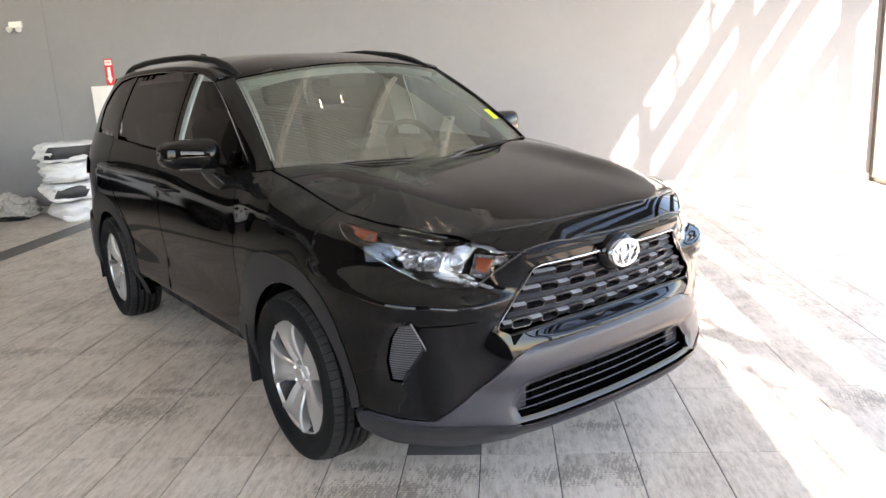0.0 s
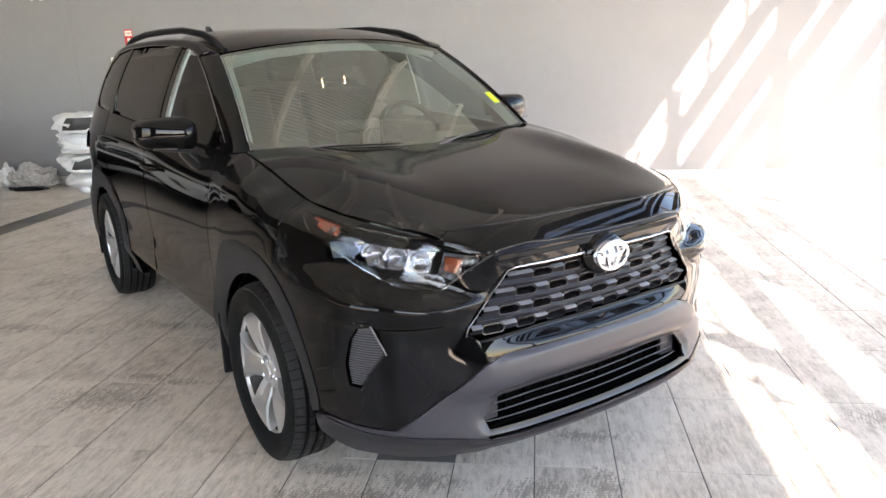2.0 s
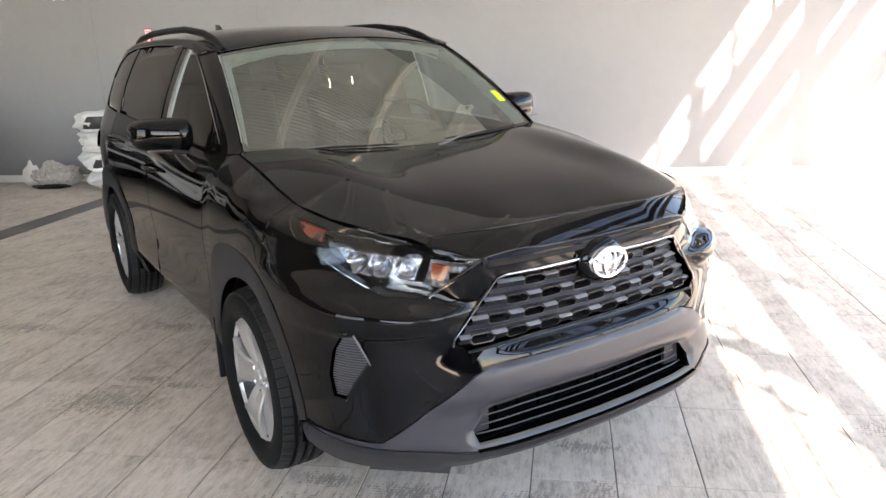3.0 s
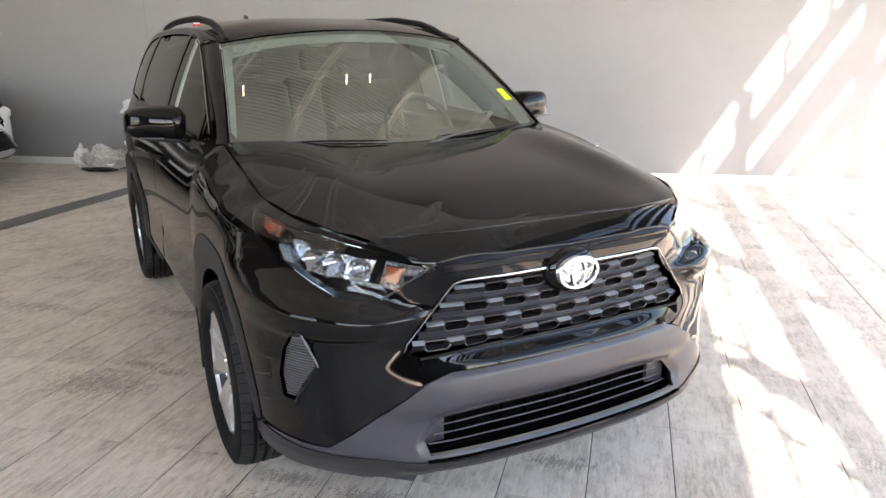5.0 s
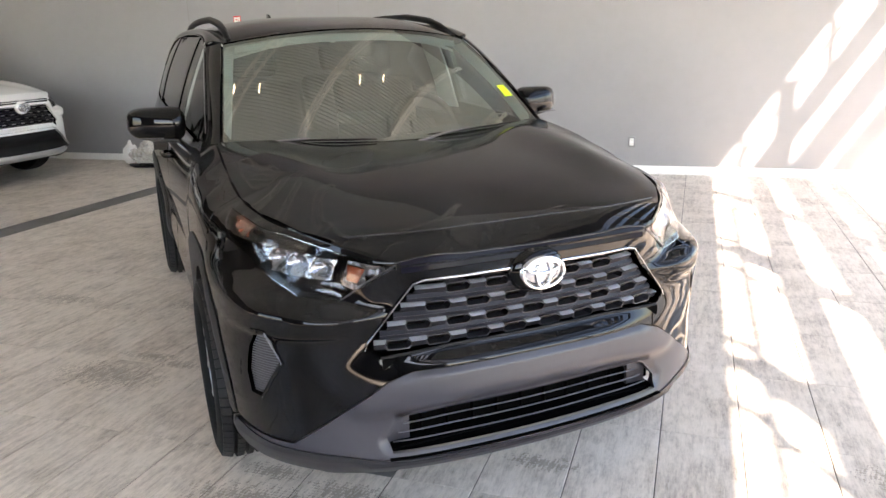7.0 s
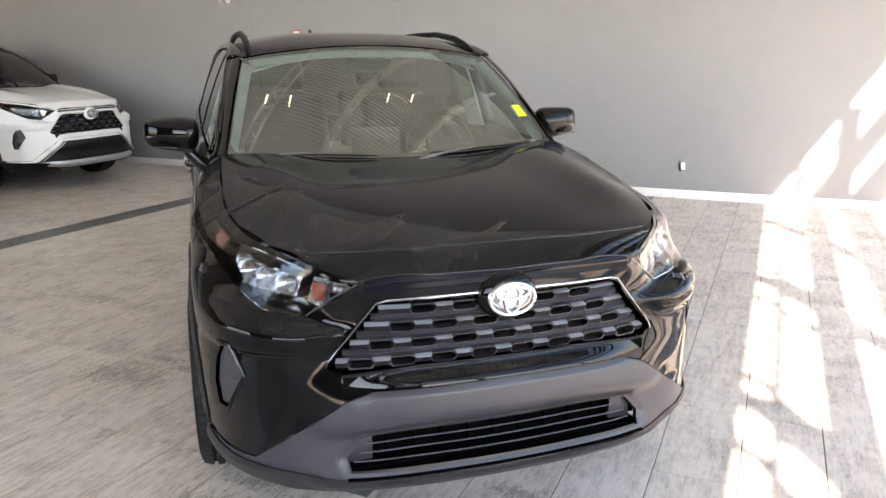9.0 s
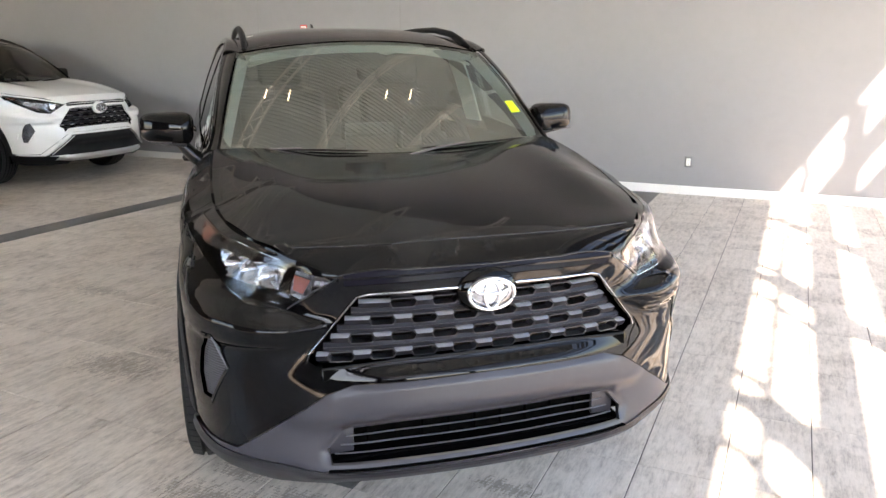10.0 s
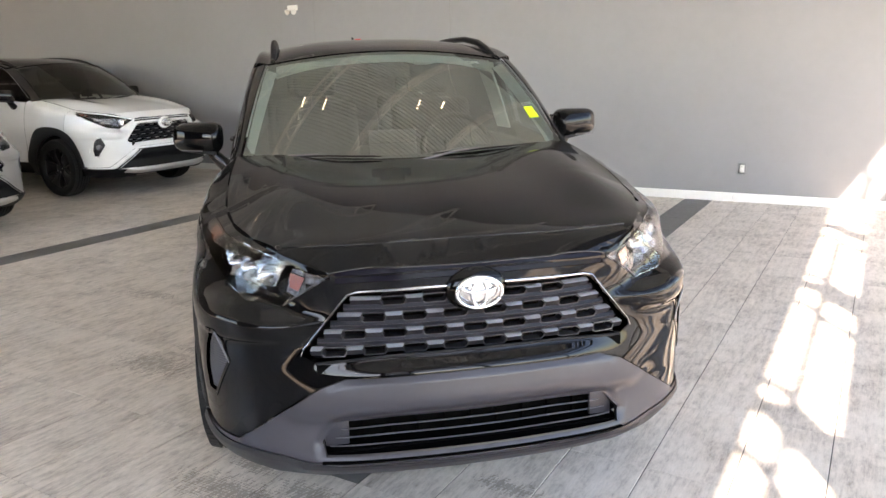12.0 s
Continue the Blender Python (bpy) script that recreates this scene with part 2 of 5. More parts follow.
WHITE_PLASTIC = grain(material("white_plastic", (0.75, 0.74, 0.72), 0.4), (0.75, 0.74, 0.72), 0.04, 30.0)
BAG_M = grain(material("white_plastic_bag", (0.72, 0.72, 0.72), 0.35), (0.72, 0.72, 0.72), 0.06, 20.0, (0.25, 0.45), 0.3, dist=0.004)
CLEAR_BAG_M = grain(material("cloudy_plastic_wrap", (0.45, 0.43, 0.40), 0.3), (0.45, 0.43, 0.40), 0.2, 25.0, (0.15, 0.4), 0.4, dist=0.006)
PLATE_M = material("brushed_plate_metal", (0.22, 0.22, 0.23), 0.3, 0.9)
PRINT_BLACK = material("black_print", (0.02, 0.02, 0.022), 0.45)
LAMP_M = bpy.data.materials.new("lamp_tube")
LAMP_M.use_nodes = True
LAMP_M.node_tree.nodes["Principled BSDF"].inputs["Emission Color"].default_value = (1.0, 0.81, 0.58, 1)
LAMP_M.node_tree.nodes["Principled BSDF"].inputs["Emission Strength"].default_value = 2.6


# ---- mesh helpers ----
def shade(me, sharp=None):
    me.polygons.foreach_set("use_smooth", [True] * len(me.polygons))
    if sharp:
        me.set_sharp_from_angle(angle=radians(sharp))
    return me


def mesh(name, verts, faces, mats, smooth=35):
    me = bpy.data.meshes.new(name)
    me.from_pydata([tuple(map(float, v)) for v in verts], [], [tuple(int(i) for i in f) for f in faces])
    for m in mats if isinstance(mats, (list, tuple)) else [mats]:
        me.materials.append(m)
    if smooth:
        shade(me, smooth)
    return me


def part(name, data, parent=None, label="", at=None):
    """Links a mesh, or a bmesh with its material set beforehand, under a thing or a part."""
    ob = new(name, data)
    ob.parent = parent
    if at is not None:
        ob.matrix_basis = at
    return tagged(ob, label)


def from_bm(name, bm, mat, smooth=35):
    bmesh.ops.recalc_face_normals(bm, faces=bm.faces)
    me = bpy.data.meshes.new(name)
    bm.to_mesh(me)
    bm.free()
    me.materials.append(mat)
    return shade(me, smooth) if smooth else me


def add_box(bm, x0, y0, z0, x1, y1, z1, bevel=0.0, seg=2, m=None):
    made = bmesh.ops.create_cube(bm, size=1.0)["verts"]
    bmesh.ops.transform(bm, verts=made, matrix=Matrix.LocRotScale(((x0 + x1) / 2, (y0 + y1) / 2, (z0 + z1) / 2), None, (x1 - x0, y1 - y0, z1 - z0)))
    if bevel:
        edges = list({e for v in made for e in v.link_edges})
        out = bmesh.ops.bevel(bm, geom=edges, offset=bevel, segments=seg, affect="EDGES", profile=0.6)
        made = list({v for f in out["faces"] for v in f.verts} | {v for v in made if v.is_valid})
    if m is not None:
        bmesh.ops.transform(bm, verts=made, matrix=m)
    return made


def box(name, x0, y0, z0, x1, y1, z1, mat, bevel=0.0, seg=2):
    bm = bmesh.new()
    add_box(bm, x0, y0, z0, x1, y1, z1, bevel, seg)
    return from_bm(name, bm, mat, 35 if bevel else 0)


def grid_faces(n, m, wrap=False):
    """Quads over n rows of m points."""
    out = []
    for i in range(n - 1):
        for j in range(m if wrap else m - 1):
            k = (j + 1) % m
            out.append((i * m + j, i * m + k, (i + 1) * m + k, (i + 1) * m + j))
    return out


def tube(path, radius, sides=8, flat=1.0):
    """Verts and faces of a round bar along a path; radius may be a list."""
    pts = [Vector(p) for p in path]
    verts, n = [], len(pts)
    for i, p in enumerate(pts):
        d = (pts[min(i + 1, n - 1)] - pts[max(i - 1, 0)]).normalized()
        a = d.cross(Vector((0, 0, 1)) if abs(d.z) < 0.9 else Vector((1, 0, 0))).normalized()
        b = a.cross(d)
        r = radius[i] if isinstance(radius, (list, tuple)) else radius
        for k in range(sides):
            t = 2 * math.pi * k / sides
            verts.append(p + a * (r * math.cos(t)) + b * (r * flat * math.sin(t)))
    faces = grid_faces(n, sides, True)
    faces += [tuple(range(sides))[::-1], tuple(range((n - 1) * sides, n * sides))]
    return verts, faces


def lathe(profile, sides=48, axis="x"):
    """Verts and faces of a closed ring turned about x from (x, r) points."""
    verts = []
    for k in range(sides):
        t = 2 * math.pi * k / sides
        verts += [(x, r * math.cos(t), r * math.sin(t)) for x, r in profile]
    m = len(profile)
    faces = []
    for k in range(sides):
        k2 = (k + 1) % sides
        for j in range(m - 1):
            faces.append((k * m + j, k * m + j + 1, k2 * m + j + 1, k2 * m + j))
    return verts, faces


def merge(*pieces):
    verts, faces = [], []
    for v, f in pieces:
        n = len(verts)
        verts += list(v)
        faces += [tuple(i + n for i in q) for q in f]
    return verts, faces


def box_vf(x0, y0, z0, x1, y1, z1):
    v = [(x, y, z) for x in (x0, x1) for y in (y0, y1) for z in (z0, z1)]
    return v, [(0, 1, 3, 2), (4, 6, 7, 5), (0, 4, 5, 1), (2, 3, 7, 6), (0, 2, 6, 4), (1, 5, 7, 3)]


def structure(name, data, label, parent=None):
    return tagged(part(name, data, parent, label), kind="structure")


# ---- the shell of the showroom ----
structure("ground", box("ground", -400, -400, -0.35, 400, 400, -0.06, OUT_M), "grey asphalt ground outside the showroom")
structure("floor", box("floor", LEFT - 0.2, FRONT - 0.2, -0.05, RIGHT + 0.2, BACK + 0.2, -0.0035, GROUT), "grey grout bed under wood-look porcelain floor tiles")
structure("wall_back", box("wall_back", LEFT - 0.2, BACK, -0.05, RIGHT + 0.2, BACK + 0.2, DECK + 0.3, WALL), "smooth medium-grey painted showroom wall")
# end and front walls are unseen, dark only for the reflections
structure("wall_left", box("wall_left", LEFT - 0.2, FRONT, -0.05, LEFT, BACK, DECK + 0.3, DARK_WALL), "unseen end wall, charcoal to darken reflections")
bm = bmesh.new()
for x0, z0, x1, z1 in ((LEFT - 0.2, -0.05, RIGHT + 0.2, 0.15), (LEFT - 0.2, 5.4, RIGHT + 0.2, DECK + 0.3), (LEFT - 0.2, 0.15, -13.0, 5.4), (-13.0, 0.15, -3.4, 0.5), (-13.0, 4.4, -3.4, 5.4), (-3.4, 0.15, -0.4, 5.4), (-0.4, 0.15, 4.3, 1.5), (4.3, 0.15, RIGHT + 0.2, 5.4)):
    add_box(bm, x0, FRONT - 0.2, z0, x1, FRONT, z1)
structure("wall_front", from_bm("wall_front", bm, DARK_WALL, 0), "unseen front wall, charcoal to darken reflections, with two added windows")


def baseboards():
    x = LEFT
    while x < RIGHT - 0.03:
        x1 = min(x + 1.22, RIGHT - 0.02)
        bm = bmesh.new()
        add_box(bm, x + 0.001, BACK - 0.012, 0.0, x1 - 0.001, BACK - 0.0005, 0.098, 0.003, 1)
        structure("baseboard", from_bm("baseboard", bm, WHITE_PAINT), "off-white tile skirting along the grey wall")
        x = x1


baseboards()


def ceiling():
    """A ribbed metal deck on open-web joists."""
    xs, pitch = [], 0.114
    prof = ((0.0, 0.0), (0.066, 0.0), (0.070, 0.11), (0.110, 0.11))
    y = FRONT - 0.1
    while y < BACK + 0.3:
        xs += [(y + a, DECK + b) for a, b in prof]
        y += pitch
    verts = [(x, a, b) for x in (LEFT - 0.1, RIGHT + 0.2) for a, b in xs]
    me = mesh("ceiling", verts, grid_faces(2, len(xs)), DECK_M, 0)
    structure("ceiling", me, "off-white ribbed metal roof deck")


ceiling()


def joist(name):
    """An open-web steel joist along y: two chords and a zigzag."""
    x0, x1, top, low = FRONT, BACK, DECK - 0.02, DECK - 0.62
    # each chord is a pair of angles with a gap between
    pieces = []
    for s in (-1, 1):
        for z, flat in ((top, top - 0.006), (low, low)):
            pieces.append(box_vf(min(s * 0.013, s * 0.053), x0, flat, max(s * 0.013, s * 0.053), x1, flat + 0.006))
            pieces.append(box_vf(min(s * 0.013, s * 0.019), x0, top - 0.046 if z == top else low + 0.006, max(s * 0.013, s * 0.019), x1, top - 0.006 if z == top else low + 0.046))
    n = 24
    step = (x1 - x0) / n
    for i in range(n):
        a, b = x0 + i * step, x0 + (i + 0.5) * step
        pieces.append(tube([(0, a, low + 0.02), (0, b, top - 0.02)], 0.018, 6))
        pieces.append(tube([(0, b, top - 0.02), (0, a + step, low + 0.02)], 0.018, 6))
    return mesh(name, *merge(*pieces), STEEL_M, 0)


joist_mesh = joist("ceiling_joist")
for k in range(12):
    ob = part("ceiling_joist", joist_mesh, at=pose(-15.35 + 1.75 * k, 0, 0))
    tagged(ob, "pale open-web steel roof joist under the deck", "joist", "roof joists", "structure")


def strip_lamp():
    lamp = new("strip_lamp")
    trough = merge(box_vf(-0.012, -0.20, 0.0, 0.012, 0.20, 0.03), box_vf(-0.012, -0.20, -0.016, 0.012, -0.185, 0.0), box_vf(-0.012, 0.185, -0.016, 0.012, 0.20, 0.0))
    part("lamp_body", mesh("lamp_body", *trough, ALU_M, 0), lamp, "dark lamp rail")
    part("lamp_tube", mesh("lamp_tube", *tube([(0, -0.165, -0.012), (0, 0.165, -0.012)], 0.0045, 8), LAMP_M), lamp, "glowing lamp tube")
    for s in (-1, 1):
        part("hanger", mesh("hanger", *tube([(0, 0.18 * s, 0.03), (0, 0.18 * s, 0.62)], 0.004, 5), STEEL_M), lamp)
    return tagged(lamp, "slim dark ceiling strip lamp with a lit tube", "ceiling lamp", "ceiling lamps")


lamp0 = strip_lamp()
lamp_spots = [(-0.82, 5.65), (-0.45, 6.12), (-3.12, 4.35), (-2.58, 4.43), (-7.43, 5.39), (-6.97, 5.81)]
lamp0.matrix_basis = pose(*lamp_spots[0], DECK - 0.62, 0, 0, 20)
for x, y in lamp_spots[1:]:
    copy_thing(lamp0, pose(x, y, DECK - 0.62, 0, 0, 20))


def window_wall():
    """The glazed wall: deep dark uprights, rails at several heights, panes."""
    wall = structure("window_1", box("window_1", RIGHT, FRONT, -0.05, RIGHT + 0.17, BACK, 0.06, ALU_M), "tall aluminium-framed glass wall in full sun")
    rails = ((2.30, 2.66), (3.31, 3.70), (3.83, 4.37), (4.58, 4.97), (5.182, 5.322), (5.45, DECK + 0.3))
    rails = [(a + 0.144, b + 0.08) for a, b in rails]
    for k, (a, b) in enumerate(rails):
        # the fifth rail is deep on the front bays and slim on the rear ones
        spans = ((FRONT, 1.5, a, b), (1.5, BACK, 5.344, 5.37)) if k == 4 else ((FRONT, BACK, a, b),)
        for ya, yb, za, zb in spans:
            part("rail", box("rail", RIGHT + 0.05, ya, za, RIGHT + 0.09, yb, zb, ALU_M), wall)
    y0 = 8.51
    me = box("mullion", RIGHT, -0.035, 0.06, RIGHT + 0.17, 0.035, 5.55, ALU_M, 0.004, 1)
    thin = box("mullion", RIGHT + 0.04, -0.02, 4.97, RIGHT + 0.095, 0.02, 5.55, ALU_M)
    ys = []
    while y0 > FRONT:
        part("mullion", me, wall, at=pose(0, y0, 0))
        for step in (0.50, 1.88) if y0 < 2.5 else (0.71, 1.42):
            part("mullion", thin, wall, at=pose(0, y0 - step, 0))
        ys.append(y0)
        y0 -= 2.13
    part("jamb", box("jamb", RIGHT - 0.02, BACK - 0.09, 0.06, RIGHT + 0.17, BACK - 0.002, 5.55, ALU_M), wall)
    edges = [BACK - 0.09] + ys + [FRONT]
    lows = [0.06] + [b for a, b in rails[:-1]]
    highs = [a for a, b in rails]
    for y1, y2 in zip(edges, edges[1:]):
        for a, b in zip(lows, highs):
            if a < 0.1 and y1 < -2.0:
                # the foot of the two front bays is closed by unseen panels against glare
                part("panel", box("panel", RIGHT + 0.04, y2 + 0.036, a, RIGHT + 0.10, y1 - 0.036, b, DARK_WALL), wall, "unseen charcoal panel added to block a bright reflection")
            elif b - a > 0.1:
                ob = part("pane", box("pane", RIGHT + 0.066, y2 + 0.05, a, RIGHT + 0.074, y1 - 0.05, b, PANE_M), wall)
                ob.visible_shadow = False


window_wall()


def added_window(name, x0, x1, zs, n):
    """A wide framed window, unseen and added for daylight: rails at the heights zs, n bays."""
    wall = structure(name, box(name, x0, FRONT - 0.13, zs[0], x1, FRONT - 0.07, zs[0] + 0.06, ALU_M), "unseen framed window added in the front wall for daylight")
    for z in zs[1:]:
        part("rail", box("rail", x0, FRONT - 0.13, z - 0.06, x1, FRONT - 0.07, z, ALU_M), wall)
    me = box("mullion", -0.03, FRONT - 0.14, zs[0] + 0.06, 0.03, FRONT - 0.06, zs[-1] - 0.06, ALU_M)
    xs = [x0 + 0.03 + (x1 - x0 - 0.06) * k / n for k in range(n + 1)]
    for x in xs:
        part("mullion", me, wall, at=pose(x, 0, 0))
    for a, b in zip(xs, xs[1:]):
        for z0, z1 in zip(zs, zs[1:]):
            ob = part("pane", box("pane", a + 0.03, FRONT - 0.104, z0 + 0.06, b - 0.03, FRONT - 0.096, z1 - 0.06, PANE_M), wall)
            ob.visible_shadow = False


# both windows are out of view, sized for fill light and reflections
added_window("added_window_2", -0.4, 4.3, (1.5, 3.2, 5.4), 2)
added_window("added_window_3", -13.0, -3.4, (0.5, 2.3, 4.4), 6)
# unseen slab added outside to hold back sun and bright reflections
structure("canopy", box("canopy", -3.6, FRONT - 3.3, 5.5, 9.0, FRONT - 0.2, 5.7, ALU_M, 0.02), "unseen dark metal slab added outside to block sun")



# ---- the car: smooth curves ----
def pchip(xs, ys, x):
    """A smooth curve through points that never overshoots."""
    xs, ys, x = np.asarray(xs, float), np.asarray(ys, float), np.asarray(x, float)
    h, d = np.diff(xs), np.diff(ys) / np.diff(xs)
    m = np.empty(len(xs))
    m[0], m[-1] = d[0], d[-1]
    for i in range(1, len(xs) - 1):
        m[i] = 0.0 if d[i - 1] * d[i] <= 0 else 2 * d[i - 1] * d[i] / (d[i - 1] + d[i])
    i = np.clip(np.searchsorted(xs, x) - 1, 0, len(xs) - 2)
    t = np.clip((x - xs[i]) / h[i], -0.5, 1.5)
    return (2 * t**3 - 3 * t**2 + 1) * ys[i] + (t**3 - 2 * t**2 + t) * h[i] * m[i] + (-2 * t**3 + 3 * t**2) * ys[i + 1] + (t**3 - t**2) * h[i] * m[i + 1]


def catmull(pts, n=40):
    p = np.asarray(pts, float)
    p = np.vstack([2 * p[0] - p[1], p, 2 * p[-1] - p[-2]])
    out = []
    for i in range(1, len(p) - 2):
        t = np.linspace(0, 1, n, endpoint=False)[:, None]
        a, b, c, d = p[i - 1], p[i], p[i + 1], p[i + 2]
        out.append(0.5 * (2 * b + (c - a) * t + (2 * a - 5 * b + 4 * c - d) * t**2 + (3 * b - 3 * c + d - a) * t**3))
    return np.vstack(out + [p[-2][None]])


# half of the car's outline from above: across, and back from the nose
PLAN = catmull([(-0.3, 0.014), (0, 0), (0.3, 0.014), (0.5, 0.05), (0.65, 0.112), (0.76, 0.20), (0.83, 0.30), (0.88, 0.45), (0.905, 0.65), (0.918, 0.92), (0.92, 1.4), (0.92, 2.2), (0.922, 3.0), (0.93, 3.6), (0.93, 4.0), (0.895, 4.3), (0.79, 4.48), (0.4, 4.575), (0, 4.595)])
PLAN = PLAN[40:]
PLAN_S = np.concatenate([[0], np.cumsum(np.hypot(*np.diff(PLAN, axis=0).T))])
S_END = float(PLAN_S[-1])


def s_at(v):
    """Length along the outline at a distance v behind the nose, on the side."""
    return float(np.interp(v, PLAN[:, 1], PLAN_S))


def s_of_u(u):
    """Length along the outline at a distance u off the middle, on the front."""
    k = 360
    return math.copysign(float(np.interp(abs(u), PLAN[:k, 0], PLAN_S[:k])), u)


HOOD_V = (0.0, 0.05, 0.112, 0.125, 0.20, 0.45, 0.75, 1.05, 1.45)
HOOD_Z = (0.86, 0.930, 0.988, 0.995, 1.016, 1.068, 1.108, 1.138, 1.160)


def bonnet(u, v, off=0.0):
    """Points of the bonnet's top over the plan."""
    u, v = np.asarray(u, float), np.asarray(v, float)
    a = np.abs(u)
    back = v - 0.53 * np.clip(a - 0.25, 0, 1) ** 1.6
    z = pchip(HOOD_V, HOOD_Z, back)
    drop = np.interp(v, (0.0, 0.3, 0.67, 1.0, 1.4), (0.02, 0.040, 0.044, 0.006, -0.018))
    z = z - drop * (a / 0.77) ** 3 + 0.040 * np.exp(-(((a - 0.57) / 0.15) ** 2)) * 0.5 * (1 - np.cos(np.pi * np.clip((v - 0.12) / 0.6, 0, 1))) * (1 - 0.3 * (1 - np.cos(np.pi * np.clip((v - 0.6) / 0.8, 0, 1))))
    return np.stack([u, v, z + off], -1)


BONNET_EDGE = [(0.0, 0.046), (0.25, 0.05), (0.445, 0.082), (0.575, 0.183), (0.665, 0.308), (0.74, 0.498), (0.772, 0.68), (0.778, 0.85), (0.774, 1.08), (0.765, 1.29)]


def edge_station(u, v):
    """Where a point of the bonnet's edge lies: along the outline, inside it, and how high."""
    d = np.hypot(PLAN[:, 0] - u, PLAN[:, 1] - v)
    k = int(d.argmin())
    return float(PLAN_S[k]), float(d[k]), float(bonnet(u, v)[2])


EDGES = [edge_station(u, v) for u, v in BONNET_EDGE]
EDGE_END = tuple(float(np.interp(0.565, (EDGES[2][0], EDGES[3][0]), (EDGES[2][k], EDGES[3][k]))) for k in range(3))


def edge_z(s):
    """The height of the bonnet's edge over the outline."""
    return float(np.interp(abs(s), [e[0] for e in EDGES], [e[2] for e in EDGES]))


# how far the skin lies inside the outline, by height, at stations along it
NOSE = [(0.18, 0.12), (0.25, 0.05), (0.285, 0.012), (0.305, 0.0), (0.33, 0.012), (0.43, 0.045), (0.488, 0.006), (0.51, 0.0), (0.58, 0.008), (0.595, 0.008), (0.646, 0.050), (0.67, 0.048), (0.80, 0.042)]
NOSE_SIDE = [(0.18, 0.12), (0.25, 0.05), (0.285, 0.014), (0.308, 0.0), (0.335, 0.007), (0.43, 0.025), (0.488, 0.004), (0.51, 0.005), (0.56, 0.013), (0.60, 0.022), (0.64, 0.034), (0.70, 0.046), (0.80, 0.056)]
NOSE_END = [(0.18, 0.13), (0.25, 0.06), (0.285, 0.018), (0.31, 0.0), (0.34, 0.006), (0.43, 0.020), (0.488, 0.004), (0.51, 0.006), (0.56, 0.013), (0.60, 0.021), (0.64, 0.032), (0.70, 0.042), (0.728, 0.038), (0.755, 0.028), (0.785, 0.058), (0.80, 0.062)]
CHEEK = [(0.18, 0.14), (0.24, 0.07), (0.29, 0.03), (0.34, 0.004), (0.40, 0.012), (0.44, 0.016), (0.52, 0.020), (0.60, 0.026), (0.65, 0.030), (0.685, 0.031), (0.712, 0.014), (0.757, 0.008), (0.792, 0.064), (0.815, 0.078)]
CORNER = [(0.18, 0.13), (0.25, 0.06), (0.30, 0.02), (0.345, -0.004), (0.50, 0.0), (0.60, -0.002), (0.66, 0.0), (0.688, 0.002), (0.712, -0.016), (0.77, -0.021), (0.80, 0.006), (0.83, 0.056), (0.855, 0.068)]
WING = [(0.18, 0.06), (0.35, 0.0), (0.60, -0.010), (0.68, -0.008), (0.72, -0.012), (0.78, -0.012), (0.83, 0.006), (0.87, 0.032), (0.90, 0.042)]
ARCH = [(0.18, 0.06), (0.35, 0.0), (0.60, -0.010), (0.80, -0.008), (0.87, 0.008)]
REAR_WING = [(0.18, 0.06), (0.35, 0.014), (0.60, 0.008), (0.80, 0.008)]


def topped(base, e, ease=()):
    """A station's lower profile, carried up to the bonnet's edge and over."""
    s, inset, z = e
    return base + [(z + dz, inset * k) for dz, k in ease] + [(z, inset), (z + 0.06, inset + 0.10), (z + 0.25, inset + 0.45)]


STATIONS = [
    (0.0, topped(NOSE, EDGES[0])),
    (EDGES[1][0], topped(NOSE, EDGES[1])),
    (EDGES[2][0], topped(NOSE_SIDE, EDGES[2])),
    (0.565, topped(NOSE_END, EDGE_END)),
    (EDGES[3][0], topped(CHEEK, EDGES[3], [(-0.06, 0.88)])),
    (EDGES[4][0], topped(CORNER, EDGES[4], [(-0.06, 0.70)])),
    (EDGES[5][0], topped(WING, EDGES[5], [(-0.05, 0.38)])),
    (EDGES[6][0], topped(ARCH, EDGES[6], [(-0.05, 0.26)])),
    (EDGES[7][0], topped(REAR_WING, EDGES[7], [(-0.13, 0.08), (-0.05, 0.27)])),
    (EDGES[8][0], topped(REAR_WING, EDGES[8], [(-0.16, 0.11), (-0.06, 0.32)])),
    (EDGES[9][0], topped(REAR_WING, EDGES[9], [(-0.18, 0.14), (-0.07, 0.40)])),
    (2.10, [(0.18, 0.09), (0.32, 0.05), (0.42, 0.012), (0.60, 0.022), (0.80, 0.016), (0.92, 0.026), (1.02, 0.048), (1.09, 0.078), (1.15, 0.120), (1.30, 0.18), (1.58, 0.275), (1.7, 0.36)]),
    (3.1, [(0.18, 0.09), (0.32, 0.05), (0.42, 0.012), (0.60, 0.024), (0.80, 0.012), (0.95, 0.018), (1.08, 0.040), (1.18, 0.078), (1.35, 0.135), (1.58, 0.235), (1.7, 0.32)]),
    (4.25, [(0.18, 0.09), (0.32, 0.05), (0.42, 0.012), (0.60, 0.015), (0.80, 0.002), (0.97, 0.006), (1.10, 0.028), (1.22, 0.074), (1.40, 0.135), (1.58, 0.215), (1.7, 0.30)]),
    (5.05, [(0.18, 0.09), (0.35, 0.0), (0.55, 0.0), (0.80, 0.04), (0.97, 0.045), (1.10, 0.07), (1.22, 0.12), (1.40, 0.20), (1.58, 0.34), (1.7, 0.46)]),
    (S_END, [(0.18, 0.09), (0.35, 0.0), (0.55, 0.0), (0.65, 0.06), (0.97, 0.07), (1.10, 0.09), (1.22, 0.16), (1.40, 0.26), (1.58, 0.40), (1.7, 0.5)]),
]
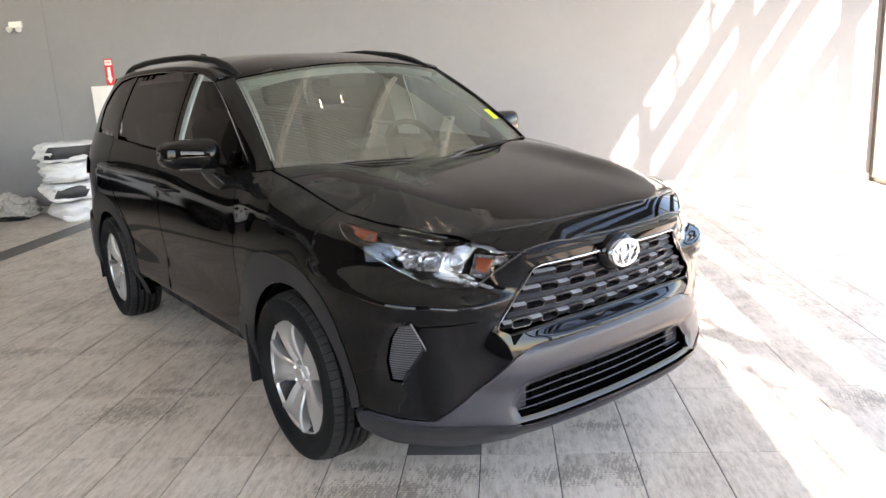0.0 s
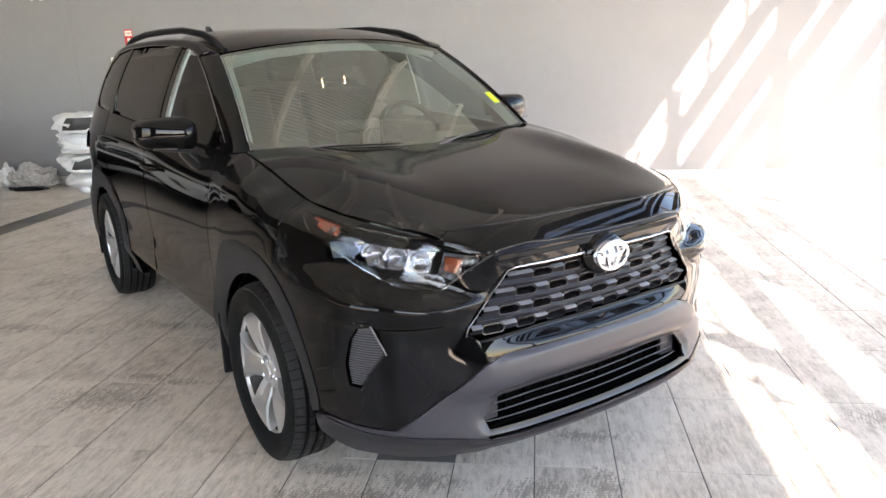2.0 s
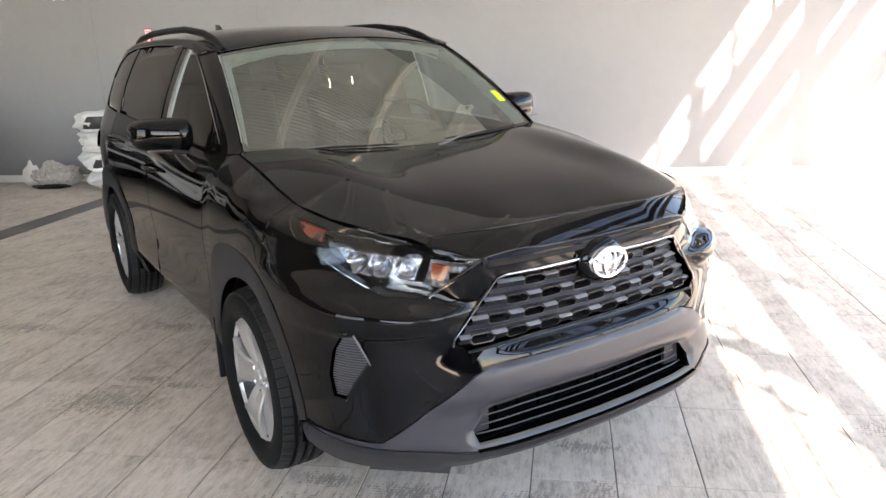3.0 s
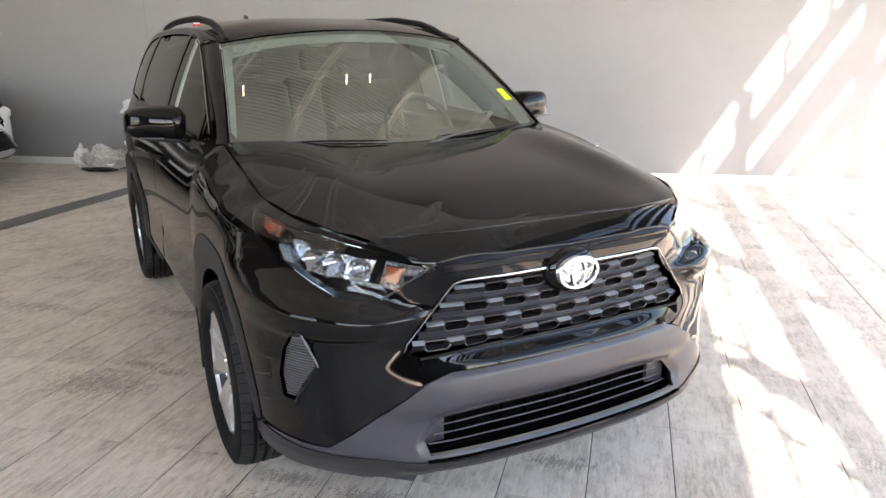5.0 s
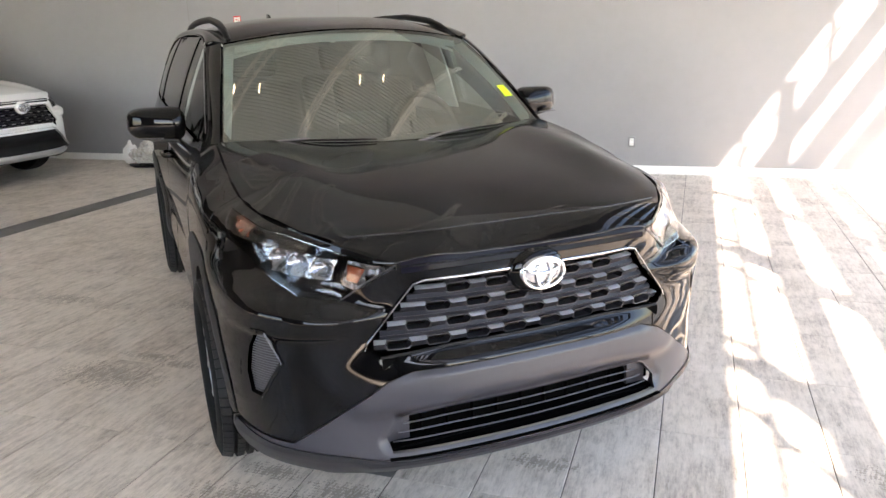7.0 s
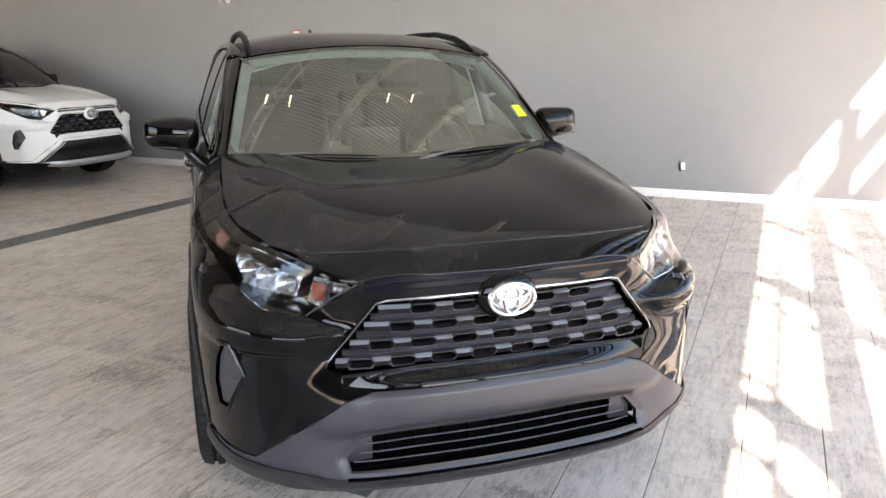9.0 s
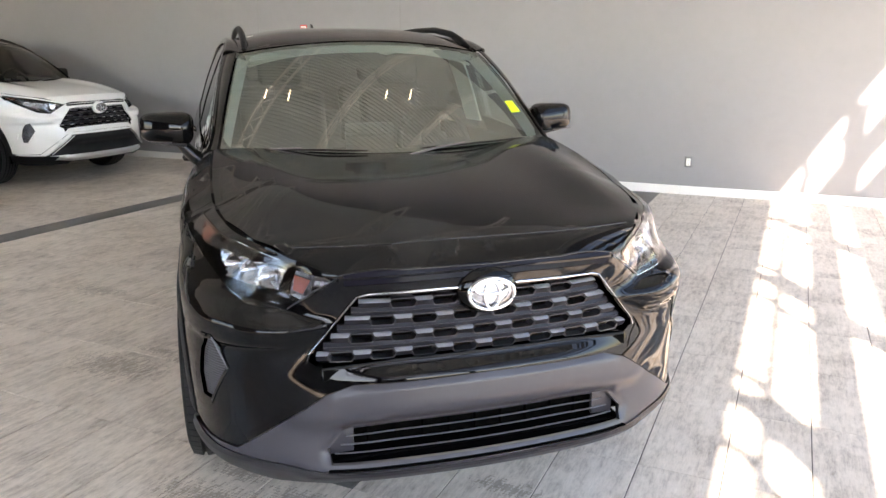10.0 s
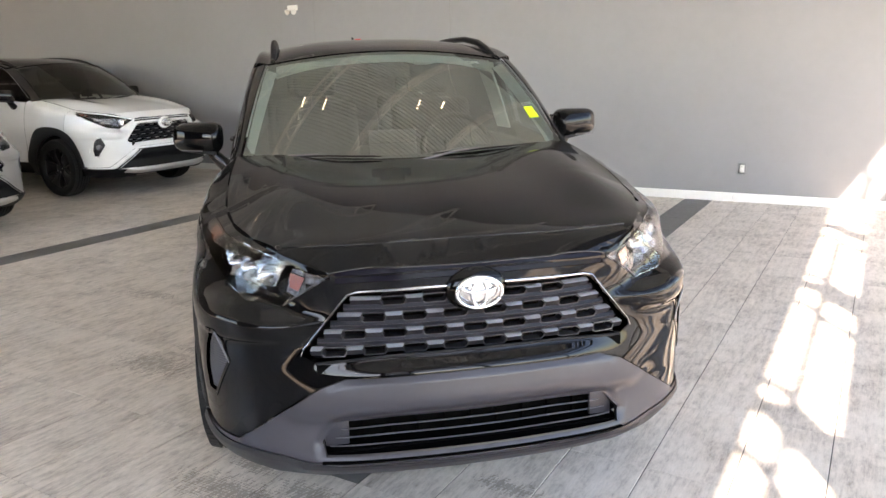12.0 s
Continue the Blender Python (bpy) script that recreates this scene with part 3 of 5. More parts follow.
SG, ZG = np.arange(0, S_END + 0.011, 0.01), np.arange(0.15, 1.72, 0.005)
_rows = np.array([pchip([z for z, d in prof], [d for z, d in prof], ZG) for s, prof in STATIONS])
INSET = np.array([pchip([s for s, p in STATIONS], _rows[:, k], SG) for k in range(len(ZG))]).T


def _blur(a, n, axis):
    k = np.hanning(2 * n + 3)[1:-1]
    k /= k.sum()
    pad = [(0, 0), (0, 0)]
    pad[axis] = (n, n)
    b = np.pad(a, pad, mode="edge")
    return np.apply_along_axis(lambda r: np.convolve(r, k, "valid"), axis, b)


INSET = _blur(_blur(INSET, 5, 0), 1, 1)
_wide = _blur(_blur(INSET, 12, 0), 4, 1)
# the cheek beside the grille's lower corner is one even sweep
_even = _blur(_blur(INSET, 14, 0), 5, 1)
_w = (np.clip((SG - 0.40) / 0.10, 0, 1) * np.clip((0.80 - SG) / 0.10, 0, 1))[:, None] * (np.clip((ZG - 0.46) / 0.06, 0, 1) * np.clip((0.72 - ZG) / 0.05, 0, 1))[None]
INSET = INSET * (1 - _w) + _even * _w
_w = np.clip((SG - 1.0) / 0.3, 0, 1)[:, None]
INSET = INSET * (1 - _w) + _wide * _w
# the smoothed skin is drawn back on to the bonnet's edge
for _i, _s in enumerate(SG):
    if _s <= EDGES[-1][0] + 0.12:
        _z = edge_z(_s)
        _want = float(np.interp(_s, [e[0] for e in EDGES], [e[1] for e in EDGES]))
        _fade = min(1.0, (EDGES[-1][0] + 0.12 - _s) / 0.12)
        INSET[_i] += _fade * (_want - np.interp(_z, ZG, INSET[_i])) * np.clip((ZG - _z + 0.14) / 0.14, 0, 1)


def skin(s, z, off=0.0):
    """Points of the car's upright skin: s along the outline (negative: the car's right), z up, off outwards."""
    s, z = np.asarray(s, float), np.asarray(z, float)
    side, a = np.where(s < 0, -1.0, 1.0), np.abs(s)
    u, v = np.interp(a, PLAN_S, PLAN[:, 0]), np.interp(a, PLAN_S, PLAN[:, 1])
    h = 0.012
    du = np.interp(a + h, PLAN_S, PLAN[:, 0]) - np.interp(np.maximum(a - h, 0), PLAN_S, PLAN[:, 0])
    dv = np.interp(a + h, PLAN_S, PLAN[:, 1]) - np.interp(np.maximum(a - h, 0), PLAN_S, PLAN[:, 1])
    ln = np.hypot(du, dv)
    nu, nv = dv / ln, -du / ln
    i = np.clip(a / 0.01, 0, len(SG) - 1.001)
    j = np.clip((z - ZG[0]) / 0.005, 0, len(ZG) - 1.001)
    i0, j0 = i.astype(int), j.astype(int)
    fi, fj = i - i0, j - j0
    d = (INSET[i0, j0] * (1 - fi) + INSET[i0 + 1, j0] * fi) * (1 - fj) + (INSET[i0, j0 + 1] * (1 - fi) + INSET[i0 + 1, j0 + 1] * fi) * fj
    k = off - d
    return np.stack([(u + nu * k) * side, v + nv * k, z + 0 * u], -1)


ROOF_V, ROOF_Z = (1.7, 1.95, 2.3, 2.8, 3.4, 3.9, 4.35), (1.578, 1.638, 1.684, 1.703, 1.704, 1.684, 1.63)


def roof_top(u, v, off=0.0):
    u, v = np.asarray(u, float), np.asarray(v, float)
    z = pchip(ROOF_V, ROOF_Z, v)
    edge = np.clip(np.abs(u) / 0.66, 0, 1.15)
    # the front edge is drawn down on to the windscreen's top
    k = (u / 0.632) ** 2
    front = 1.79 + 0.105 * k
    gap = pchip(ROOF_V, ROOF_Z, front) - 0.080 * edge**3 - (1.608 - 0.058 * k)
    ease = np.clip((2.2 - v) / (2.2 - front), 0, 1.1) ** 2
    return np.stack([u, v, z - 0.080 * edge**3 - gap * ease + off], -1)


def screen(a, b, off=0.0):
    """The windscreen: a from -1 to 1 across, b from 0 at the cowl to 1 at the roof."""
    a, b = np.asarray(a, float), np.asarray(b, float)
    low = np.stack([0.752 * a, 1.07 + 0.235 * a**2, 1.140 + 0.018 * a**2], -1)
    top = np.stack([0.632 * a, 1.79 + 0.105 * a**2, 1.605 - 0.058 * a**2], -1)
    c = b[..., None]
    p = low * (1 - c) + top * c
    bow = (0.022 * 4 * b * (1 - b) + off)[..., None]
    return p + bow * np.array([0.0, -0.55, 0.83])


# ---- the car: panels cut from those surfaces ----
def inside(poly, pts):
    x, y = pts[:, 0], pts[:, 1]
    hit = np.zeros(len(pts), bool)
    for (x0, y0), (x1, y1) in zip(poly, np.roll(poly, -1, 0)):
        cross = (y0 > y) != (y1 > y)
        if y0 != y1:
            hit ^= cross & (x < (x1 - x0) * (y - y0) / (y1 - y0) + x0)
    return hit


def resample(poly, step):
    out = []
    p = np.asarray(poly, float)
    for a, b in zip(p, np.roll(p, -1, 0)):
        n = max(1, int(math.ceil(math.hypot(*(b - a)) / step)))
        out += [a + (b - a) * k / n for k in range(n)]
    return np.array(out)


def rounded(poly, r=0.02, n=4):
    """The outline with its corners rounded."""
    p = [Vector(q) for q in poly]
    out = []
    for i, q in enumerate(p):
        a, b = p[i - 1] - q, p[(i + 1) % len(p)] - q
        k = min(r, a.length * 0.45, b.length * 0.45)
        s, e = q + a.normalized() * k, q + b.normalized() * k
        for j in range(n + 1):
            t = j / n
            out.append(tuple((1 - t) ** 2 * s + 2 * t * (1 - t) * q + t * t * e))
    return out


def distance(poly, pts):
    best = np.full(len(pts), 1e9)
    for a, b in zip(poly, np.roll(poly, -1, 0)):
        d = b - a
        t = np.clip(((pts - a) @ d) / max(d @ d, 1e-12), 0, 1)
        best = np.minimum(best, np.hypot(*(pts - a - t[:, None] * d).T))
    return best


def cut(name, surf, outline, mat, step=0.03, holes=(), off=0.0, depth=0.012, flip=1, crown=0.0):
    """A panel: the part of a surface inside an outline, with holes, its edges turned in. flip -1 mirrors it to the car's right."""
    rings = [resample(outline, step)] + [resample(h, step) for h in holes]
    lo, hi = rings[0].min(0), rings[0].max(0)
    gx, gy = np.arange(lo[0] + step / 2, hi[0], step), np.arange(lo[1] + step / 2, hi[1], step * 0.87)
    pts = np.array([(x + (step / 2 if k % 2 else 0), y) for k, y in enumerate(gy) for x in gx])
    if len(pts):
        ok = inside(rings[0], pts)
        for h in rings[1:]:
            ok &= ~inside(h, pts)
        for r in rings:
            ok &= distance(r, pts) > step * 0.45
        pts = pts[ok]
    allp = np.vstack(rings + ([pts] if len(pts) else []))
    edges, n = [], 0
    for r in rings:
        edges += [(n + i, n + (i + 1) % len(r)) for i in range(len(r))]
        n += len(r)
    vs, es, fs = geometry.delaunay_2d_cdt([Vector(p) for p in allp], edges, [], 0, 1e-6)[:3]
    flat = np.array([tuple(v) for v in vs])
    tri = np.array([f for f in fs])
    mid = flat[tri].mean(1)
    keep = inside(rings[0], mid)
    for h in rings[1:]:
        keep &= ~inside(h, mid)
    tri = tri[keep]
    a, b = flat[:, 0], flat[:, 1]
    lift = off
    if crown:
        d = distance(rings[0], flat)
        lift = off + crown * (1 - np.clip(1 - d / 0.03, 0, 1) ** 2)
    P = surf(a * flip, b, lift)
    e = 0.006
    N = np.cross(surf((a + e) * flip, b, lift) - surf((a - e) * flip, b, lift), surf(a * flip, b + e, lift) - surf(a * flip, b - e, lift))
    N /= np.linalg.norm(N, axis=1)[:, None] + 1e-12
    out = surf(a * flip, b, lift + 0.01) - P
    N *= np.sign((N * out).sum(1))[:, None]
    g = np.cross(P[tri[:, 1]] - P[tri[:, 0]], P[tri[:, 2]] - P[tri[:, 0]])
    wrong = (g * N[tri].sum(1)).sum(1) < 0
    tri[wrong] = tri[wrong][:, ::-1]
    # edges used once are the rim: turn it in
    seen = {}
    for f in tri:
        for i in range(3):
            k = (int(f[i]), int(f[(i + 1) % 3]))
            seen[k] = seen.get(k, 0) + 1
    rim = [k for k in seen if (k[1], k[0]) not in seen]
    ids = {i: len(P) + j for j, i in enumerate(sorted({i for k in rim for i in k}))}
    rim_ids = np.array(list(ids), int)
    lift_r = lift[rim_ids] if isinstance(lift, np.ndarray) else lift
    back = surf(a[rim_ids] * flip, b[rim_ids], lift_r - depth)
    verts = np.vstack([P, back])
    faces = [tuple(int(i) for i in f) for f in tri] + [(y, x, ids[x], ids[y]) for x, y in rim]
    me = mesh(name, verts, faces, mat, 0)
    shade(me)
    loops = [tuple(N[i]) for f in tri for i in f]
    for x, y in rim:
        q = np.cross(P[y] - P[x], -N[x])
        q = -q / (np.linalg.norm(q) + 1e-9)
        loops += [tuple(-q)] * 4
    me.normals_split_custom_set(loops)
    return me


def sweep(name, pts, radius, mat, sides=6, flat=1.0):
    return mesh(name, *tube(pts, radius, sides, flat), mat, 60)


def patch(name, f, n, m, mat, thick=0.006):
    """A lofted strip f(i, j) with i, j from 0 to 1, given thickness."""
    v = [Vector(f(i / (n - 1), j / (m - 1))) for i in range(n) for j in range(m)]
    bm = bmesh.new()
    bv = [bm.verts.new(p) for p in v]
    for q in grid_faces(n, m):
        bm.faces.new([bv[i] for i in q])
    bmesh.ops.recalc_face_normals(bm, faces=bm.faces)
    bmesh.ops.solidify(bm, geom=bm.faces[:], thickness=thick)
    return from_bm(name, bm, mat, 40)


# outlines: (v behind the nose, z) for the side, (u off the middle, z) for the front
def side_outline(pts):
    return [(s_at(v), z) for v, z in pts]


def front_outline(pts):
    return [(s_of_u(u), z) for u, z in pts]


def arc(cv, cz, r, a0, a1, n=14, squash=1.0):
    return [(cv + r * math.cos(radians(a0 + (a1 - a0) * k / n)), cz + squash * r * math.sin(radians(a0 + (a1 - a0) * k / n))) for k in range(n + 1)]


WHEEL_WELL_M = material("dark_wheel_barrel", (0.018, 0.0175, 0.017), 0.45, 0.3)
TAIL_M = material("dark_red_tail_lens", (0.10, 0.006, 0.006), 0.12)
# tread blocks coloured lighter, so that gaps between them read as shade
TREAD_M = grain(material("lightened_tread_rubber", (0.022, 0.022, 0.022), 0.65, 0, 0, 0.2), (0.022, 0.022, 0.022), 0.3, 60.0)
AXLE_F, AXLE_R, HUB_Z = 0.93, 3.62, 0.344


def tyre_meshes(rim_mat):
    prof = [(0.085, 0.243), (0.103, 0.256), (0.113, 0.283), (0.112, 0.310), (0.104, 0.335), (0.090, 0.346), (0.075, 0.3505), (0.064, 0.351), (0.062, 0.347), (0.053, 0.347), (0.051, 0.351), (0.024, 0.3515), (0.022, 0.347), (0.012, 0.347), (0.010, 0.3515)]
    prof = prof + [(-x, r) for x, r in prof[::-1]]
    tv, tf = lathe(prof, 64)
    blocks = []
    n = 62
    for k in range(n):
        t = 2 * math.pi * k / n
        for x0, x1, ra, dz in ((0.066, 0.1, 0.3565, 0.02), (-0.1, -0.066, 0.3565, 0.02), (0.026, 0.049, 0.3590, 0.0), (-0.049, -0.026, 0.3590, 0.0), (-0.008, 0.008, 0.3592, 0.01)):
            w = 0.0152
            ring = []
            for x, drop in ((x0, 0.012 if x0 < -0.08 else 0), (x1, 0.012 if x1 > 0.08 else 0)):
                for s in (-1, 1):
                    tt = t + dz + (s * w) / 0.358
                    for r in (ra - drop - 0.010, ra - drop + 0.002):
                        ring.append((x, r * math.cos(tt), r * math.sin(tt)))
            blocks.append((ring, [(0, 1, 3, 2), (4, 6, 7, 5), (0, 4, 5, 1), (2, 3, 7, 6), (1, 5, 7, 3)]))
    tyre = mesh("tyre", tv, tf, RUBBER, 40)
    tread = mesh("tread", *merge(*blocks), TREAD_M, 0)
    # the barrel and five split spokes, facing +x
    barrel = lathe([(0.085, 0.214), (0.094, 0.224), (0.088, 0.229), (0.074, 0.224), (0.060, 0.205), (-0.09, 0.200), (-0.1, 0.218), (-0.1, 0.205), (-0.085, 0.190), (0.055, 0.196), (0.078, 0.210), (0.085, 0.214)], 56)
    rim = mesh("rim", *lathe([(0.070, 0.205), (0.085, 0.209), (0.093, 0.217), (0.096, 0.224), (0.088, 0.230), (0.074, 0.224)], 56), rim_mat, 40)
    inner = mesh("barrel", *barrel, WHEEL_WELL_M, 40)
    bm = bmesh.new()
    rows = []
    for r, w, x in ((0.03, 0.026, 0.056), (0.055, 0.037, 0.064), (0.085, 0.044, 0.076), (0.115, 0.050, 0.085), (0.145, 0.058, 0.089), (0.170, 0.070, 0.090), (0.190, 0.092, 0.089), (0.203, 0.112, 0.086), (0.214, 0.128, 0.082)):
        rows.append([(x - 0.040, -w * 1.05, r), (x - 0.006, -w, r), (x, -w * 0.84, r), (x - 0.002, -w * 0.62, r), (x - 0.011, -w * 0.34, r), (x - 0.011, w * 0.34, r), (x - 0.002, w * 0.62, r), (x, w * 0.84, r), (x - 0.006, w, r), (x - 0.040, w * 1.05, r)])
    grid = [[bm.verts.new(p) for p in row] for row in rows]
    for ra, rb in zip(grid, grid[1:]):
        for j in range(len(ra)):
            k = (j + 1) % len(ra)
            bm.faces.new((ra[j], ra[k], rb[k], rb[j]))
    spoke = from_bm("spoke", bm, rim_mat, 30)
    hub = mesh("hub_cap", *lathe([(0.03, 0.075), (0.060, 0.066), (0.064, 0.058), (0.066, 0.036), (0.072, 0.032), (0.074, 0.02), (0.074, 0.0005)], 32), rim_mat, 30)
    nut = mesh("wheel_nut", *lathe([(0.05, 0.011), (0.070, 0.011), (0.073, 0.007), (0.073, 0.0005)], 6), CHROME, 20)
    disc = mesh("brake_disc", *lathe([(-0.01, 0.03), (-0.01, 0.15), (-0.03, 0.15), (-0.03, 0.03)], 32), WHEEL_WELL_M, 30)
    well = mesh("barrel_back", *lathe([(-0.04, 0.2), (-0.045, 0.0005)], 32), CAVITY_SHADE, 30)
    return tyre, tread, rim, spoke, hub, nut, disc, well, inner


def wheels(car, rim_mat):
    tyre, tread, rim, spoke, hub, nut, disc, well, inner = tyre_meshes(rim_mat)
    for side in (-1, 1):
        for axle, turn in ((AXLE_F, 17), (AXLE_R, 41)):
            m = pose(side * 0.828, axle, HUB_Z + 0.002, 0, 0, 0 if side > 0 else 180) @ pose(0, 0, 0, turn) @ Matrix.Diagonal((1, 0.976, 0.976, 1))
            grow = Matrix.Diagonal((1, 1.17, 1.17, 1))
            wheel = part("wheel", tyre, car, at=m)
            part("tread", tread, wheel)
            part("rim", rim, wheel, at=grow)
            part("barrel", inner, wheel, at=grow)
            part("hub_cap", hub, wheel)
            part("brake_disc", disc, wheel)
            part("barrel_back", well, wheel)
            for k in range(5):
                part("spoke", spoke, wheel, at=grow @ pose(0, 0, 0, 72 * k))
                part("wheel_nut", nut, wheel, at=pose(0, 0, 0, 72 * k + 36) @ pose(0, 0, 0.05))


def arch_cladding(car, mat, flip, axle, front):
    """The squared dark plastic lip round a wheel opening."""
    c, z = axle, HUB_Z
    inner = arc(c, z, 0.405, -10, 180 if front else 190, 22, 0.98)
    if front:
        outer = [(c + 0.53, 0.24), (c + 0.555, 0.48), (c + 0.44, 0.70), (c + 0.28, 0.825), (c - 0.02, 0.835), (c - 0.26, 0.76), (c - 0.39, 0.60), (c - 0.445, 0.44), (c - 0.45, 0.36)]
    else:
        outer = [(c + 0.53, 0.30), (c + 0.53, 0.50), (c + 0.42, 0.72), (c + 0.26, 0.84), (c - 0.02, 0.85), (c - 0.26, 0.79), (c - 0.42, 0.62), (c - 0.50, 0.44), (c - 0.50, 0.24)]
    # the outer ring runs from the rear to the front, the opening back again
    ring = catmull(outer, 5).tolist()
    poly = [(c + 0.40, 0.24)] + ring + ([] if front else [(c - 0.40, 0.24)]) + inner[::-1]
    part("wheel_arch", cut("wheel_arch", skin, side_outline(poly), mat, 0.024, off=0.003, depth=0.04, flip=flip, crown=0.010), car, "dark plastic wheel arch lip")


def build_car(name, paint, roof_paint, rim_mat, lower, label, sporty=False, sticker=False):
    car = tagged(new(name), label, "car")
    P = lambda n, me, lab="", parent=None: part(n, me, parent or car, lab)
    # core that closes wheel wells and floor, flat black as shade
    bm = bmesh.new()
    add_box(bm, -0.62, 0.30, 0.24, 0.62, 4.35, 0.62, 0.05)
    add_box(bm, -0.72, 1.45, 0.29, 0.72, 3.05, 0.60, 0.04)
    add_box(bm, -0.62, 0.42, 0.60, 0.62, 1.15, 0.86, 0.05)
    add_box(bm, -0.74, 3.0, 0.60, 0.74, 4.38, 0.95, 0.05)
    P("underbody", from_bm("underbody", bm, CAVITY_SHADE), "underbody and wheel wells in flat black as shade")

    # nose: painted cover with openings for grille and lamps
    def mirror(pts):
        return pts + [(-u, z) for u, z in pts[::-1]]

    grille = front_outline(mirror([(-0.365, 0.852), (-0.40, 0.842), (-0.545, 0.675), (-0.55, 0.655), (-0.515, 0.636), (-0.30, 0.646)]))
    s_in, s_out = s_of_u(0.452), EDGES[6][0] - 0.03
    lamp = [(s_in, edge_z(s_in) - 0.012), (0.632, 0.803), (0.70, 0.811), (0.78, 0.820), (0.855, 0.847), (0.93, 0.872), (1.02, 0.905), (1.11, 0.940), (s_out, edge_z(s_out) - 0.020)]
    lamp += [(s, edge_z(s) - 0.018) for s in np.linspace(s_out, s_in, 9)[1:-1]]
    lamp_r = [(-s, z) for s, z in lamp]
    fog = [(0.862, 0.712), (0.826, 0.620), (0.912, 0.497), (0.955, 0.500), (0.965, 0.57), (0.945, 0.655), (0.915, 0.700)]
    fog_r = [(-s, z) for s, z in fog]
    low_edge = [(0.0, 0.592), (0.42, 0.586), (0.50, 0.560), (0.755, 0.365)]
    top_edge = [(0.0, EDGES[0][2] - 0.004)] + [(s, edge_z(s) - 0.004) for s in np.linspace(0.1, s_at(0.697), 16)]
    half = front_outline(low_edge) + [(s_at(0.42), 0.365), (s_at(0.51), 0.38), (s_at(0.55), 0.56), (s_at(0.62), 0.68), (s_at(0.737), 0.785), (s_at(0.722), 0.90)] + top_edge[::-1]
    cover = half[:-1] + [(-s, z) for s, z in half[::-1]][:-1]
    P("bumper_cover", cut("bumper_cover", skin, cover, paint, 0.014, holes=[grille, lamp, lamp_r, fog, fog_r], depth=0.03))

    # lower bumper in grey plastic with the air intake
    intake = front_outline(mirror([(-0.43, 0.436), (-0.455, 0.43), (-0.505, 0.372), (-0.49, 0.330), (-0.3, 0.329)]))
    seam = [(s_at(0.47), 0.352), (s_at(0.36), 0.345), (s_of_u(0.74), 0.338), (s_of_u(0.66), 0.330), (s_of_u(0.56), 0.314), (s_of_u(0.45), 0.300), (0.0, 0.298)]
    half = front_outline([(u, z - 0.004) for u, z in low_edge]) + [(s_at(0.42), 0.361)] + seam
    poly = half[:-1] + [(-s, z) for s, z in half[::-1]][:-1]
    ring_in = resample(intake, 0.02)

    def bumper(a, b, off=0.0):
        """The bumper's face: a chamfer along the top edge and a dished rim round the intake."""
        q = np.stack([np.ravel(a), np.ravel(b)], 1)
        d1 = distance(np.asarray(ring_in), q).reshape(np.shape(a))
        top = np.interp(np.abs(a), [s_of_u(u) for u, z in low_edge], [z for u, z in low_edge])
        rec = 0.014 * np.clip(1 - d1 / 0.026, 0, 1) * np.clip((np.asarray(b) - 0.326) / 0.03, 0, 1) + 0.6 * np.clip(0.022 - (top - np.asarray(b)), 0, 0.03) * np.clip((0.50 - np.abs(a)) / 0.10, 0, 1)
        return skin(a, b, off - rec)

    P("lower_bumper", cut("lower_bumper", bumper, poly, lower, 0.014, holes=[intake], off=0.004, depth=0.014), "grey moulded plastic lower bumper")
    bottom = [(s_at(0.50), 0.345), (s_at(0.50), 0.27), (s_at(0.36), 0.235), (s_of_u(0.70), 0.222), (s_of_u(0.5), 0.228), (s_of_u(0.47), 0.246), (s_of_u(0.0), 0.246)]
    half = [(s, z + 0.004) for s, z in seam[::-1]] + bottom
    poly = half[:-1] + [(0.0, 0.246)] + [(-s, z) for s, z in half[1:-1][::-1]]
    P("front_lip", cut("front_lip", skin, poly, LIP_M if not sporty else DARK_PLASTIC, 0.022, off=0.008, depth=0.06, crown=0.012), "dark plastic front lip")
    # black sheets fill the intake with shade and close its gaps
    P("intake_back", mesh("intake_back", *merge(box_vf(-0.54, 0.16, 0.32, 0.54, 0.18, 0.46), box_vf(-0.51, 0.085, 0.318, 0.51, 0.159, 0.326)), CAVITY_SHADE, 0))
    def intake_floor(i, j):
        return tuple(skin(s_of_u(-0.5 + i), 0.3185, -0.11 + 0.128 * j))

    P("intake_floor", patch("intake_floor", intake_floor, 25, 3, CAVITY_SHADE, 0.004))
    for k, z in enumerate((0.346, 0.372, 0.398)):
        pts = [tuple(skin(s_of_u(u), z, -0.036)) for u in np.linspace(-0.487 + 0.018 * k, 0.487 - 0.018 * k, 25)]
        P("intake_slat", sweep("intake_slat", pts, 0.0025, SLAT_M, 6, 0.8), "thin grey intake slat")
    for u in (-0.45, 0.45):
        b = bmesh.new()
        add_box(b, u - 0.038, 0.110, 0.335, u + 0.038, 0.125, 0.42, 0.004)
        P("intake_blank", from_bm("intake_blank", b, PLASTIC), "grey blanking plate in the intake")
    for k in range(9):
        u = -0.36 + 0.09 * k
        b = bmesh.new()
        add_box(b, u - 0.003, 0.13, 0.335, u + 0.003, 0.15, 0.43)
        P("intake_rib", from_bm("intake_rib", b, CAVITY_SHADE, 0))
